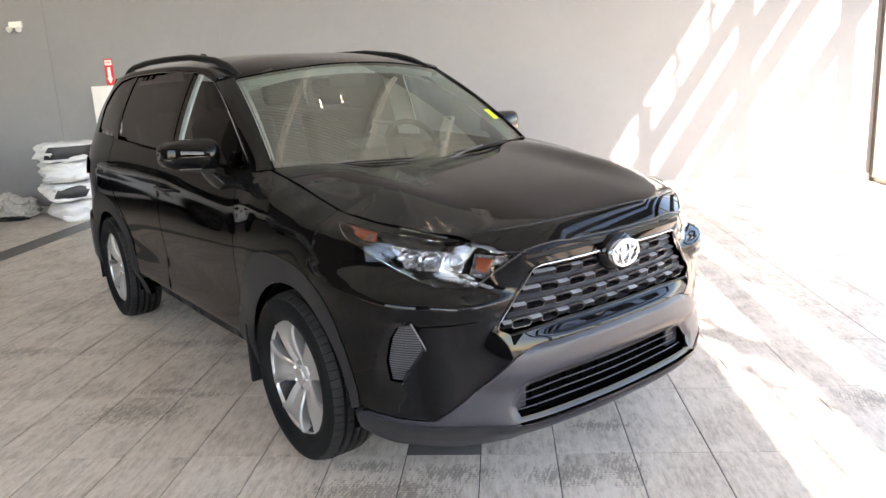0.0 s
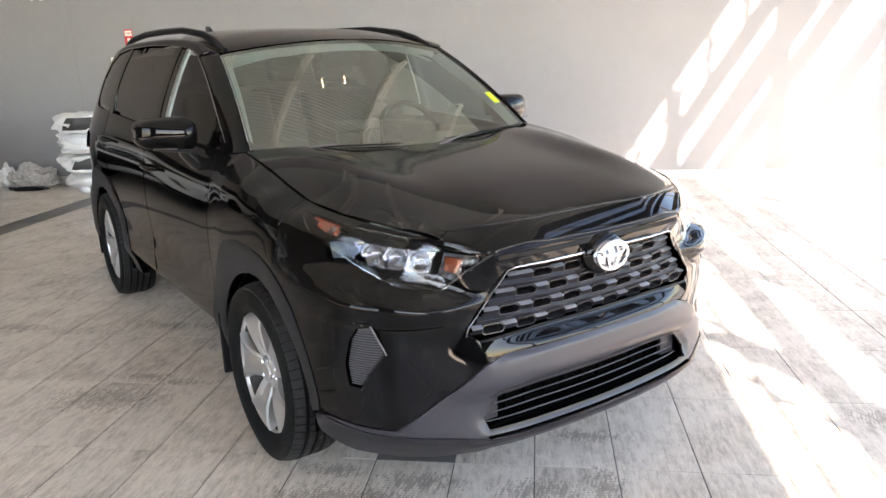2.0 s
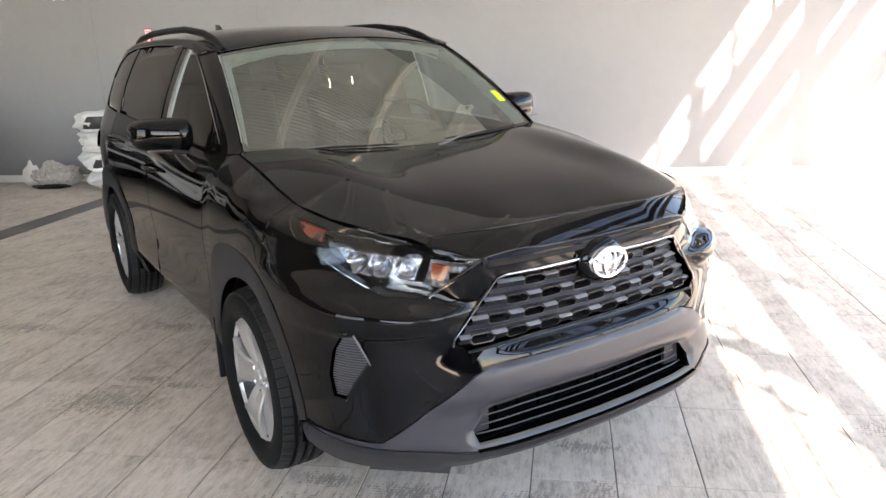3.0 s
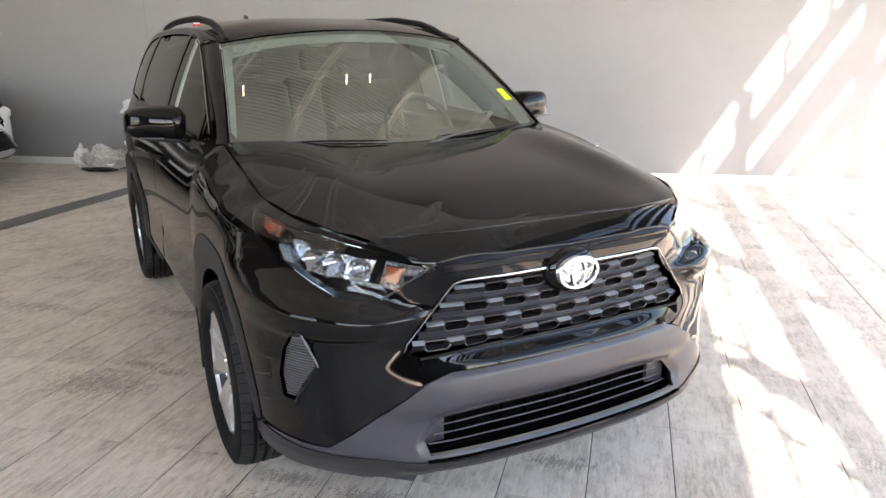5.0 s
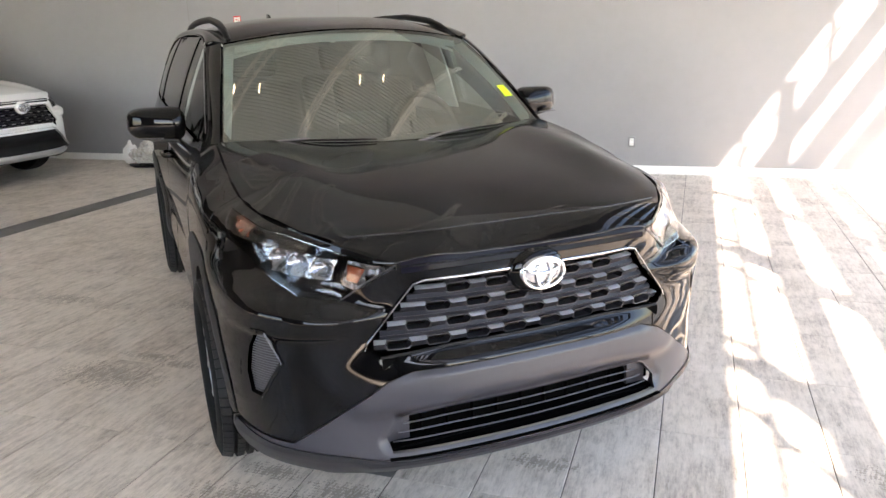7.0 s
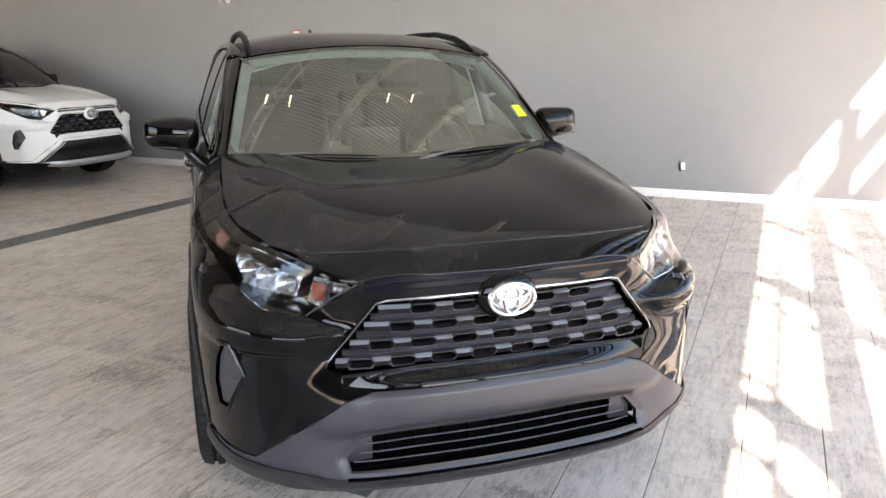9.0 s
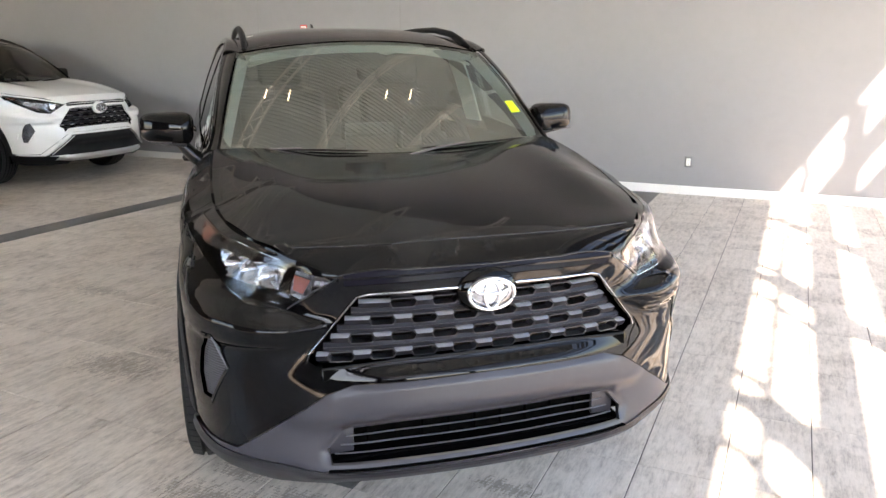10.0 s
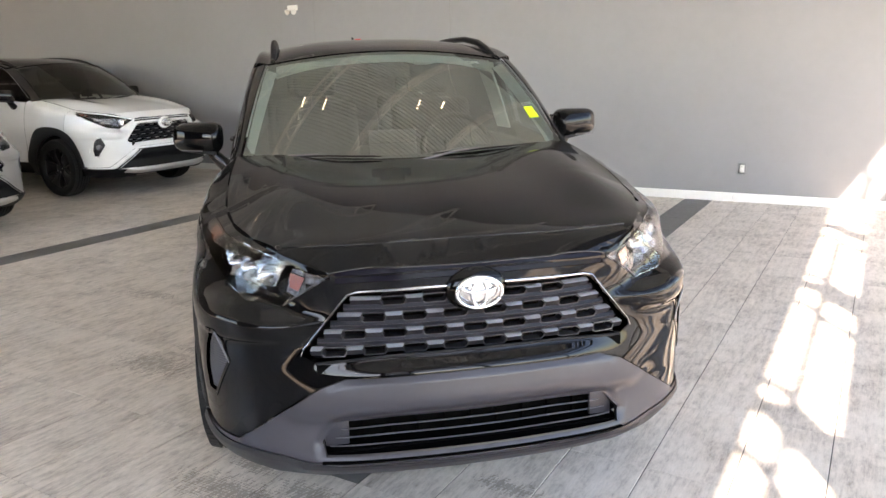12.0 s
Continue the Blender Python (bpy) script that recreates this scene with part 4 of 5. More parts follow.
    if sporty:
        mid = front_outline(mirror([(-0.44, 0.56), (-0.72, 0.34), (-0.50, 0.34), (-0.30, 0.335)]))
        P("lower_mouth", cut("lower_mouth", skin, mid, DARK_PLASTIC, 0.02, off=0.016, depth=0.02), "black lower mouth")
        for f in (1, -1):
            for du, r in ((0.0, 0.006), (-0.035, 0.004)):
                accent = [tuple(skin(f * s_of_u(u + du), z, 0.022)) for u, z in [(0.705, 0.352), (0.62, 0.42), (0.53, 0.492), (0.452, 0.552)]]
                P("mouth_accent", sweep("mouth_accent", accent, r, ALLOY, 6), "silver accent strip")
            lens = lathe([(0.0, 0.0005), (0.0, 0.034), (-0.012, 0.040), (-0.02, 0.040)], 20)
            at = Vector(skin(f * 0.895, 0.60, -0.004))
            part("fog_lamp", mesh("fog_lamp", *lens, REFLECTOR, 40), car, "round fog lamp", pose(at.x, at.y, at.z, 0, 0, -58 if f > 0 else -122))
        lip = front_outline(mirror([(-0.46, 0.335), (-0.60, 0.325), (-0.64, 0.29), (-0.46, 0.262), (-0.30, 0.262)]))
        P("skid_bar", cut("skid_bar", skin, lip, ALLOY, 0.02, off=0.030, depth=0.03), "silver skid bar")

    # grille: backing in black as shade, frame, rows of bars with long six-sided holes
    P("grille_back", mesh("grille_back", *merge(box_vf(-0.515, 0.14, 0.59, 0.515, 0.155, 0.87), box_vf(-0.50, 0.07, 0.60, 0.50, 0.139, 0.630)), CAVITY_SHADE, 0))
    hex_pitch, rows = 0.130, (0.822, 0.769, 0.716, 0.663)

    def ribbon(rows_uz):
        """A bar from rows of points (u, z, off) that share one order."""
        n = len(rows_uz[0])
        return [skin(s_of_u(u), z, o) for row in rows_uz for u, z, o in row], grid_faces(len(rows_uz), n)

    for k, z in enumerate(rows):
        half_w = float(np.interp(z, (0.60, 0.655, 0.845), (0.50, 0.545, 0.385))) - 0.008
        start = (-5.5 if k % 2 else -5.0) * hex_pitch
        a, b, h, o = 0.031, 0.043, 0.0125, -0.012
        for i in range(12):
            c = start + i * hex_pitch
            if abs(c) < half_w - 0.02:
                ring = [(c - b, z), (c - a, z + h), (c + a, z + h), (c + b, z), (c + a, z - h), (c - a, z - h)]
                verts = []
                for grow, oo in ((0.0, o - 0.04), (0.0, o + 0.002), (0.0030, o + 0.002), (0.0030, o - 0.02)):
                    for u, w in ring:
                        verts.append(skin(s_of_u(c + (u - c) * (1 + grow / 0.036)), z + (w - z) * (1 + grow / 0.0125), oo))
                P("hole_frame", mesh("hole_frame", verts, grid_faces(4, 6, True), GRILLE_DARK, 25), "dark rim of a grille hole")
            l, r = c, c + hex_pitch
            l0, r0 = max(l + a, -half_w), min(r - a, half_w)
            l1, r1 = max(l + b, -half_w), min(r - b, half_w)
            if r >= half_w - 0.02:
                r0 = r1 = half_w
            if l <= 0.02 - half_w:
                l0 = l1 = -half_w
            if r1 - l1 > 0.015:
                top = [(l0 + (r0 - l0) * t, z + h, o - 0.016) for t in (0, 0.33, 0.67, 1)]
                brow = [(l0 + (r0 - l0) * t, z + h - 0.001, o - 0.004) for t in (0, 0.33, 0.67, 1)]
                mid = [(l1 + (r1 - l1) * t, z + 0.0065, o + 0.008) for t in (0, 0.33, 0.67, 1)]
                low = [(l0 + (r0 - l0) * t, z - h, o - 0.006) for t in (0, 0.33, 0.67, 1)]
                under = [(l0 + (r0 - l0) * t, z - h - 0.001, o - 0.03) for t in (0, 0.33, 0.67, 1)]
                # each bar's lit top and shaded underside get their own colour
                bar = P("grille_bar", mesh("grille_bar", *ribbon([top, brow, mid]), GRILLE_HIGHLIGHT, 20), "grille bar top, pale grey with its highlight in the colour")
                P("bar_underside", mesh("bar_underside", *ribbon([mid, low, under]), GRILLE_SLAT_SHADE, 20), "bar underside coloured dark as shade", bar)
    for k in range(3):
        z = rows[k] - 0.0265
        half_w = float(np.interp(z, (0.60, 0.655, 0.845), (0.50, 0.545, 0.385))) - 0.006
        us = np.linspace(-half_w, half_w, 31)
        prof = ((0.0135, -0.03), (0.0125, -0.020), (0.002, -0.014), (0.0, -0.017), (-0.0115, -0.020), (-0.0125, -0.034))
        P("grille_slat", mesh("grille_slat", *ribbon([[(u, z + dz, oo) for u in us] for dz, oo in prof]), GRILLE_SLAT_SHADE, 20), "dark grey slat between the grille bars")
    frame_pts = [(-0.50, 0.606), (-0.556, 0.655), (-0.55, 0.678), (-0.402, 0.850), (-0.37, 0.858)]
    for f in (1, -1):
        path = [tuple(skin(s_of_u(u * f), z, 0.003)) for u, z in (frame_pts[1:] + [(-0.25, 0.860), (-0.09, 0.861)])]
        P("grille_trim", sweep("grille_trim", path, [0.0022, 0.0025, 0.0028, 0.004, 0.0045, 0.004], TRIM_M, 6), "bright grille trim")
    for zz, rr in ((0.645, 0.005),):
        pts = [tuple(skin(s_of_u(u), zz - 0.012 * (abs(u) / 0.51) ** 4, 0.002)) for u in np.linspace(-0.51, 0.51, 31)]
        P("grille_sill", sweep("grille_sill", pts, rr, DARK_PLASTIC, 6))
    # stepped black band between bonnet and grille
    us = np.linspace(-0.437, 0.437, 41)
    prof = ((0.934, -0.012), (0.929, 0.000), (0.916, 0.003), (0.911, -0.006), (0.907, 0.001), (0.893, 0.004), (0.886, -0.004), (0.884, -0.012))
    P("nose_band", mesh("nose_band", *ribbon([[(u, z - 0.006 * (abs(u) / 0.437) ** 3, o) for u in us] for z, o in prof]), BAND_M, 20), "stepped satin black band under the bonnet edge")
    # the round emblem: a plain shape of crossed ovals
    ez = 0.845
    bm = bmesh.new()
    bmesh.ops.create_uvsphere(bm, u_segments=32, v_segments=12, radius=1.0)
    bmesh.ops.scale(bm, verts=bm.verts, vec=(0.098, 0.040, 0.073))
    bmesh.ops.translate(bm, verts=bm.verts, vec=(0, 0.045, ez))
    P("emblem_mount", from_bm("emblem_mount", bm, paint))
    bm = bmesh.new()
    bmesh.ops.create_uvsphere(bm, u_segments=32, v_segments=12, radius=1.0)
    bmesh.ops.scale(bm, verts=bm.verts, vec=(0.072, 0.018, 0.049))
    bmesh.ops.translate(bm, verts=bm.verts, vec=(0, 0.016, ez))
    P("emblem_plate", from_bm("emblem_plate", bm, EMBLEM_M if not sporty else TRIM_M), "pale silver emblem plate")

    def oval(rx, rz, cz, r, y=-0.004):
        pts = [(rx * math.cos(t), y, ez + cz + rz * math.sin(t)) for t in np.linspace(0, 2 * math.pi, 41)]
        return tube(pts, r, 8)

    P("emblem_ring", mesh("emblem_ring", *merge(oval(0.071, 0.048, 0, 0.0055), oval(0.024, 0.044, -0.002, 0.0055), oval(0.053, 0.018, 0.018, 0.0055)), CHROME, 60), "chrome oval emblem")

    for f in (1, -1):
        # headlamp: clear lens over a dark housing with reflector bowls
        head = P("headlamp", cut("headlamp", skin, lamp, LENS_M, 0.025, off=0.003, depth=0.0015, flip=f), "clear headlamp with bright reflector bowls")
        P("lamp_housing", cut("lamp_housing", skin, lamp, GLOSS_BLACK, 0.03, off=-0.055, depth=-0.055, flip=f), "black lamp housing", head)
        cells = 3
        for c in range(cells):
            t0, t1 = c / cells, (c + 0.97) / cells
            q = []
            for t, top in ((t0, 1), (t1, 1), (t1, 0), (t0, 0)):
                hi = (0.995 * (1 - t) + 0.645 * t, 0.944 * (1 - t) + 0.915 * t)
                lo = (0.925 * (1 - t) + 0.675 * t, 0.876 * (1 - t) + 0.855 * t)
                q.append(hi if top else lo)
            cx, cz = sum(p[0] for p in q) / 4, sum(p[1] for p in q) / 4

            def bowl(a, b, off=0.0, cx=cx, cz=cz):
                d = np.hypot((np.abs(a) - cx) / 0.045, (b - cz) / 0.03)
                wave = 0.004 * np.sin(np.asarray(a) * 420) * np.clip(d, 0, 1)
                return skin(a, b, off - 0.03 * np.clip(1 - d**2, 0, 1) + wave)

            P("reflector", cut("reflector", bowl, q, REFLECTOR, 0.008, off=-0.018, depth=0.012, flip=f), "bright reflector bowl", head)
        turn = [(0.612, 0.910), (0.64, 0.838), (0.588, 0.826), (0.525, 0.855), (0.487, 0.888), (0.50, 0.898)]

        def facets(a, b, off=0.0):
            return skin(a, b, off + 0.003 * np.sin(np.asarray(a) * 300) + 0.003 * np.sin(np.asarray(b) * 260))

        P("turn_reflector", cut("turn_reflector", facets, turn, DARK_CHROME, 0.008, off=-0.03, depth=0.01, flip=f), "grey faceted turn lamp reflector", head)
        bulb = [(0.612, 0.904), (0.618, 0.858), (0.580, 0.848), (0.550, 0.893)]
        P("turn_lamp", cut("turn_lamp", skin, bulb, AMBER if not sporty else REFLECTOR, 0.012, off=-0.018, depth=0.008, flip=f), "orange turn lamp", head)
        side = [(1.215, 1.000), (1.075, 0.984), (1.056, 0.960), (1.10, 0.964), (1.17, 0.982)]
        P("side_marker", cut("side_marker", skin, side, AMBER, 0.015, off=-0.012, depth=0.012, flip=f), "orange side marker", head)
        rail = [tuple(skin(f * s, z, 0.0)) for s, z in [(0.632, 0.806), (0.55, 0.858), (0.458, 0.910)]]
        P("lamp_edge", sweep("lamp_edge", rail, 0.0022, DARK_CHROME, 6), "bright lamp edge", head)
        # ribbed corner insert
        wider = [(0.866, 0.724), (0.815, 0.621), (0.915, 0.477), (1.015, 0.464), (1.03, 0.50), (1.005, 0.60), (0.965, 0.68), (0.925, 0.718)]
        P("insert_frame", cut("insert_frame", skin, wider, INSERT_M if not sporty else paint, 0.012, holes=[fog], off=0.002, depth=0.022, flip=f, crown=0.004), "satin dark frame round the corner insert")
        P("corner_insert", cut("corner_insert", skin, fog, LIP_M, 0.03, off=-0.02, depth=0.01, flip=f), "ribbed dark corner insert")
        for k in range(24):
            z = 0.506 + k * 0.0084
            lo = float(np.interp(z, (0.497, 0.62, 0.712), (0.912, 0.826, 0.862))) + 0.010
            hi = float(np.interp(z, (0.50, 0.57, 0.655, 0.70), (0.955, 0.965, 0.945, 0.915))) - 0.004
            if hi - lo > 0.012:
                pts = [tuple(skin(f * s, z, -0.007)) for s in np.linspace(lo, hi, 6)]
                P("rib", sweep("rib", pts, 0.0026, SLAT_M, 5))
        edge = [tuple(skin(f * s, z, 0.001)) for s, z in [(0.864, 0.716), (0.822, 0.620), (0.912, 0.49)]]
        P("insert_edge", sweep("insert_edge", edge, 0.0030, SLAT_M, 6))

        # wings, doors, quarters
        wing_top = [(v, edge_z(s_at(v)) - 0.004) for v in (0.70, 0.80, 0.90, 1.0, 1.1, 1.2, 1.28)] + [(1.36, 1.142), (1.44, 1.152), (1.50, 1.134)]
        wing = [(0.7255, 0.90), (0.7405, 0.785), (0.745, 0.775), (0.90, 0.80), (1.17, 0.79), (1.33, 0.67), (1.44, 0.48), (1.44, 0.36), (1.478, 0.36), (1.476, 0.70), (1.465, 0.96), (1.475, 1.06)] + wing_top[::-1]
        P("wing", cut("wing", skin, side_outline(wing), paint, 0.03, depth=0.02, flip=f))
        belt = lambda v: float(pchip((1.45, 2.4, 3.4, 3.8), (1.135, 1.178, 1.222, 1.25), v))
        door_f = [(1.484, 0.40), (1.482, 0.70), (1.472, 0.96), (1.482, 1.06), (1.51, belt(1.5) - 0.006), (2.0, belt(2.0)), (2.50, belt(2.5)), (2.52, 1.0), (2.51, 0.60), (2.49, 0.40)]
        door_r = [(2.498, 0.40), (2.518, 0.60), (2.528, 1.0), (2.508, belt(2.5)), (3.0, belt(3.0)), (3.46, belt(3.46)), (3.47, 1.05), (3.36, 0.86), (3.22, 0.74), (3.14, 0.60), (3.10, 0.40)]
        d1 = P("door", cut("door", skin, side_outline(door_f), paint, 0.034, depth=0.02, flip=f))
        d2 = P("door", cut("door", skin, side_outline(door_r), paint, 0.034, depth=0.02, flip=f))
        for d, v, z in ((d1, 2.36, 1.0), (d2, 3.36, 1.075)):
            grip = [tuple(skin(f * s_at(v + dv), z + 0.02 * dv, o)) for dv, o in ((-0.12, 0.004), (-0.10, 0.03), (-0.03, 0.036), (0.04, 0.036), (0.085, 0.028), (0.10, 0.004))]
            P("handle", sweep("handle", grip, [0.010, 0.013, 0.014, 0.014, 0.013, 0.010], paint, 10, 0.75), "body-coloured door handle", d)
        quarter = [(3.12, 0.40), (3.155, 0.60), (3.24, 0.73), (3.375, 0.855), (3.48, 1.05), (3.47, belt(3.47)), (3.93, 1.262), (3.90, 1.42), (3.80, 1.535), (3.62, 1.598), (3.4, 1.620), (3.80, 1.618), (4.08, 1.52), (4.25, 1.25), (4.30, 1.02), (4.30, 0.60), (4.22, 0.54), (4.11, 0.54), (4.04, 0.68), (3.88, 0.79), (3.60, 0.81), (3.38, 0.75), (3.23, 0.58), (3.15, 0.42)]
        P("quarter_panel", cut("quarter_panel", skin, side_outline(quarter), paint, 0.04, depth=0.02, flip=f))
        tail = [(s_at(4.31), 0.60), (s_at(4.31), 1.02), (s_at(4.26), 1.25), (s_at(4.09), 1.52), (s_at(3.81), 1.62), (S_END - 0.001, 1.62), (S_END - 0.001, 0.60)]
        P("tailgate", cut("tailgate", skin, tail, paint, 0.06, depth=0.02, flip=f))
        rear = [(s_at(4.02), 0.62), (s_at(4.08), 0.56), (s_at(4.16), 0.40), (s_at(4.18), 0.26), (S_END - 0.001, 0.26), (S_END - 0.001, 0.66), (s_at(4.3), 0.66)]
        P("rear_bumper", cut("rear_bumper", skin, rear, lower, 0.06, off=0.012, depth=0.03, flip=f))
        lampr = [(s_at(4.16), 0.96), (s_at(4.14), 1.05), (s_at(4.44), 1.09), (s_at(4.44), 0.99)]
        P("tail_lamp", cut("tail_lamp", skin, lampr, TAIL_M, 0.04, off=0.015, depth=0.03, flip=f), "red tail lamp")
        sill = [(1.44, 0.25), (1.46, 0.42), (1.6, 0.425), (2.2, 0.41), (2.9, 0.42), (3.10, 0.45), (3.12, 0.25), (2.3, 0.235)]
        P("sill_trim", cut("sill_trim", skin, side_outline(sill), DARK_PLASTIC, 0.04, off=-0.075, depth=0.05, flip=f), "dark plastic sill trim")
        arch_cladding(car, ARCH_M, f, AXLE_F, True)
        arch_cladding(car, ARCH_M, f, AXLE_R, False)
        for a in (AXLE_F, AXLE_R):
            # wheel house: a half drum open to the outside, black as shade
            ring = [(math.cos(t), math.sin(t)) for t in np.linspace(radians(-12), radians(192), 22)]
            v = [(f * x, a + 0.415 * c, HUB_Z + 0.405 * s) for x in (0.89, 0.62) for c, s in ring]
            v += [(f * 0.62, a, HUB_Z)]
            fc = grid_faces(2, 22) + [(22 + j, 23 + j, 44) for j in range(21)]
            P("wheel_house", mesh("wheel_house", v, fc, CAVITY_SHADE, 0))
        if not sporty:
            for a in (AXLE_F + 0.455, AXLE_R + 0.47):
                b = bmesh.new()
                add_box(b, 0.70, -0.012, 0.19, 0.925, 0.012, 0.47, 0.008)
                bmesh.ops.transform(b, verts=b.verts, matrix=pose(0, a, 0))
                if f < 0:
                    bmesh.ops.scale(b, verts=b.verts, vec=(-1, 1, 1))
                P("mud_flap", from_bm("mud_flap", b, DARK_PLASTIC), "black mud flap")

        # glasshouse: panes, pillars, bright strip, roof side
        g1 = [(1.63, belt(1.63) + 0.012), (2.05, belt(2.05) + 0.012), (2.385, belt(2.385) + 0.012), (2.37, 1.35), (2.335, 1.584), (2.16, 1.564), (2.01, 1.528), (1.885, 1.466), (1.77, 1.394), (1.63, 1.290)]
        g2 = [(2.475, belt(2.475) + 0.012), (3.0, belt(3.0) + 0.012), (3.38, belt(3.38) + 0.012), (3.37, 1.40), (3.29, 1.602), (2.95, 1.606), (2.41, 1.594), (2.45, 1.40)]
        g3 = [(3.47, belt(3.47) + 0.012), (3.86, 1.262), (3.88, 1.32), (3.84, 1.43), (3.75, 1.522), (3.62, 1.576), (3.38, 1.602), (3.44, 1.42)]
        g0 = [(1.505, belt(1.5) + 0.012), (1.60, belt(1.6) + 0.012), (1.60, 1.268)]
        for g, m, n in ((g1, SIDE_GLASS_M if not sporty else PRIVACY_M, "side_window"), (g2, PRIVACY_M, "side_window"), (g3, PRIVACY_M, "quarter_window"), (g0, PRIVACY_M, "sail_window")):
            P(n, cut(n, skin, side_outline(g), m, 0.05, off=-0.004, depth=0.004, flip=f), "dark tinted side glass" if m == PRIVACY_M else "clear green side glass")
        pillar_b = [(2.39, belt(2.39) + 0.006), (2.47, belt(2.47) + 0.006), (2.445, 1.40), (2.405, 1.598), (2.335, 1.595), (2.375, 1.35)]
        pillar_c = [(3.385, belt(3.38) + 0.006), (3.465, belt(3.46) + 0.006), (3.435, 1.42), (3.375, 1.606), (3.295, 1.608), (3.375, 1.40)]
        for n, q in (("pillar", pillar_b), ("pillar", pillar_c)):
            P(n, cut(n, skin, side_outline(q), GLOSS_BLACK, 0.04, off=0.0, depth=0.03, flip=f))
        sail = [(1.604, belt(1.6) + 0.004), (1.626, belt(1.63) + 0.004), (1.626, 1.272), (1.604, 1.256)]
        P("pillar", cut("pillar", skin, side_outline(sail), GLOSS_BLACK, 0.04, depth=0.02, flip=f))
        dlo = [(1.47, 1.180), (1.64, 1.312), (1.77, 1.410), (1.885, 1.482), (2.01, 1.543), (2.16, 1.579), (2.33, 1.599), (2.60, 1.612), (2.95, 1.620), (3.40, 1.614), (3.60, 1.594), (3.76, 1.535), (3.88, 1.44)]
        pts = [tuple(skin(f * s_at(v), z, 0.004)) for v, z in dlo]
        P("window_trim", sweep("window_trim", pts, 0.003, TRIM_M, 6), "thin chrome window trim")

        # roof side rail of the body, from the window top to the roof panel
        def cant(i, j, f=f):
            v = 2.005 + (3.75 - 2.005) * i
            z = float(np.interp(v, [q[0] for q in dlo], [q[1] for q in dlo])) + 0.002
            a, b = skin(f * s_at(v), z, 0.0), roof_top(f * 0.615, 1.90 + 1.86 * i)
            p = a * (1 - j) + b * j
            return tuple(p + np.array([f * 0.02, 0, 0.018]) * math.sin(math.pi * j))

        P("roof_side", patch("roof_side", cant, 30, 7, roof_paint, -0.006 * f))

        # front pillar, from wing to roof beside the windscreen
        def apil(i, j, f=f):
            b = -0.02 + 1.06 * i
            w = screen(f * 1.0, b, 0.004)
            v = 1.42 + (2.02 - 1.42) * i
            z = float(np.interp(v, [1.42] + [q[0] for q in dlo], [1.135] + [q[1] for q in dlo]))
            s = skin(f * s_at(v), z, -0.002)
            p = w * (1 - j) + s * j
            return tuple(p + np.array([f * 0.007, -0.005, 0.006]) * math.sin(math.pi * j))

        P("front_pillar", patch("front_pillar", apil, 18, 7, roof_paint, -0.006 * f))

        # roof rail on two feet
        rail_v = (1.93, 2.08, 2.25, 2.6, 3.0, 3.4, 3.72, 3.85, 3.92)
        rail_h = (-0.004, 0.016, 0.030, 0.046, 0.050, 0.049, 0.042, 0.030, 0.012)
        pts = [tuple(roof_top(f * (0.585 if 2.05 < v < 3.88 else 0.59), v, h)) for v, h in zip(rail_v, rail_h)]
        P("roof_rail", sweep("roof_rail", pts, [0.014, 0.017, 0.018, 0.018, 0.018, 0.018, 0.018, 0.016, 0.012], DARK_PLASTIC, 10, 1.0), "black roof rail")
        for v0, v1 in ((2.0, 2.2), (3.74, 3.93)):
            q = [tuple(roof_top(f * 0.585, v, 0.012)) for v in np.linspace(v0, v1, 5)]
            P("rail_foot", sweep("rail_foot", q, [0.010, 0.016, 0.018, 0.018, 0.014], DARK_PLASTIC, 8, 0.9))

        # door mirror: shell, lower trim, glass, arm
        bm = bmesh.new()
        add_box(bm, -0.115, -0.085, -0.078, 0.105, 0.075, 0.075, 0.062, 6)
        for v in bm.verts:
            t = (v.co.x + 0.115) / 0.22
            v.co.x += 0.02 * t
            v.co.z *= 1.0 - (0.30 if v.co.z > 0 else 0.10) * max(t, 0) ** 1.5
            v.co.y += 0.085 * t * t
            if v.co.y < 0:
                v.co.y *= 1.0 - 0.35 * abs(v.co.z / 0.08)
        m = pose(0.965 * f, 1.675, 1.222, 0, -4 * f, 0) @ Matrix.Diagonal((f, 1, 1, 1))
        bmesh.ops.transform(bm, verts=bm.verts, matrix=m)
        mir = P("door_mirror", from_bm("door_mirror", bm, GLOSS_BLACK if sporty else paint), "gloss black door mirror")
        bm = bmesh.new()
        add_box(bm, -0.085, -0.060, -0.084, 0.070, 0.05, -0.066, 0.008, 2)
        for v in bm.verts:
            t = (v.co.x + 0.115) / 0.22
            v.co.y += 0.085 * t * t
            v.co.z += 0.014 * t * t
        bmesh.ops.transform(bm, verts=bm.verts, matrix=m)
        P("mirror_trim", from_bm("mirror_trim", bm, DARK_PLASTIC), "", mir)
        bm = bmesh.new()
        add_box(bm, -0.02, -0.078, -0.066, 0.075, -0.05, -0.062, 0.0015, 1)
        bmesh.ops.transform(bm, verts=bm.verts, matrix=m @ pose(0, 0.012, 0))
        P("mirror_lamp", from_bm("mirror_lamp", bm, DARK_CHROME), "clear turn lamp strip", mir)
        bm = bmesh.new()
        add_box(bm, -0.095, 0.068, -0.06, 0.085, 0.079, 0.055, 0.03, 3)
        bmesh.ops.transform(bm, verts=bm.verts, matrix=m @ pose(0, 0.03, 0))
        P("mirror_glass", from_bm("mirror_glass", bm, MIRROR_M), "mirror glass", mir)
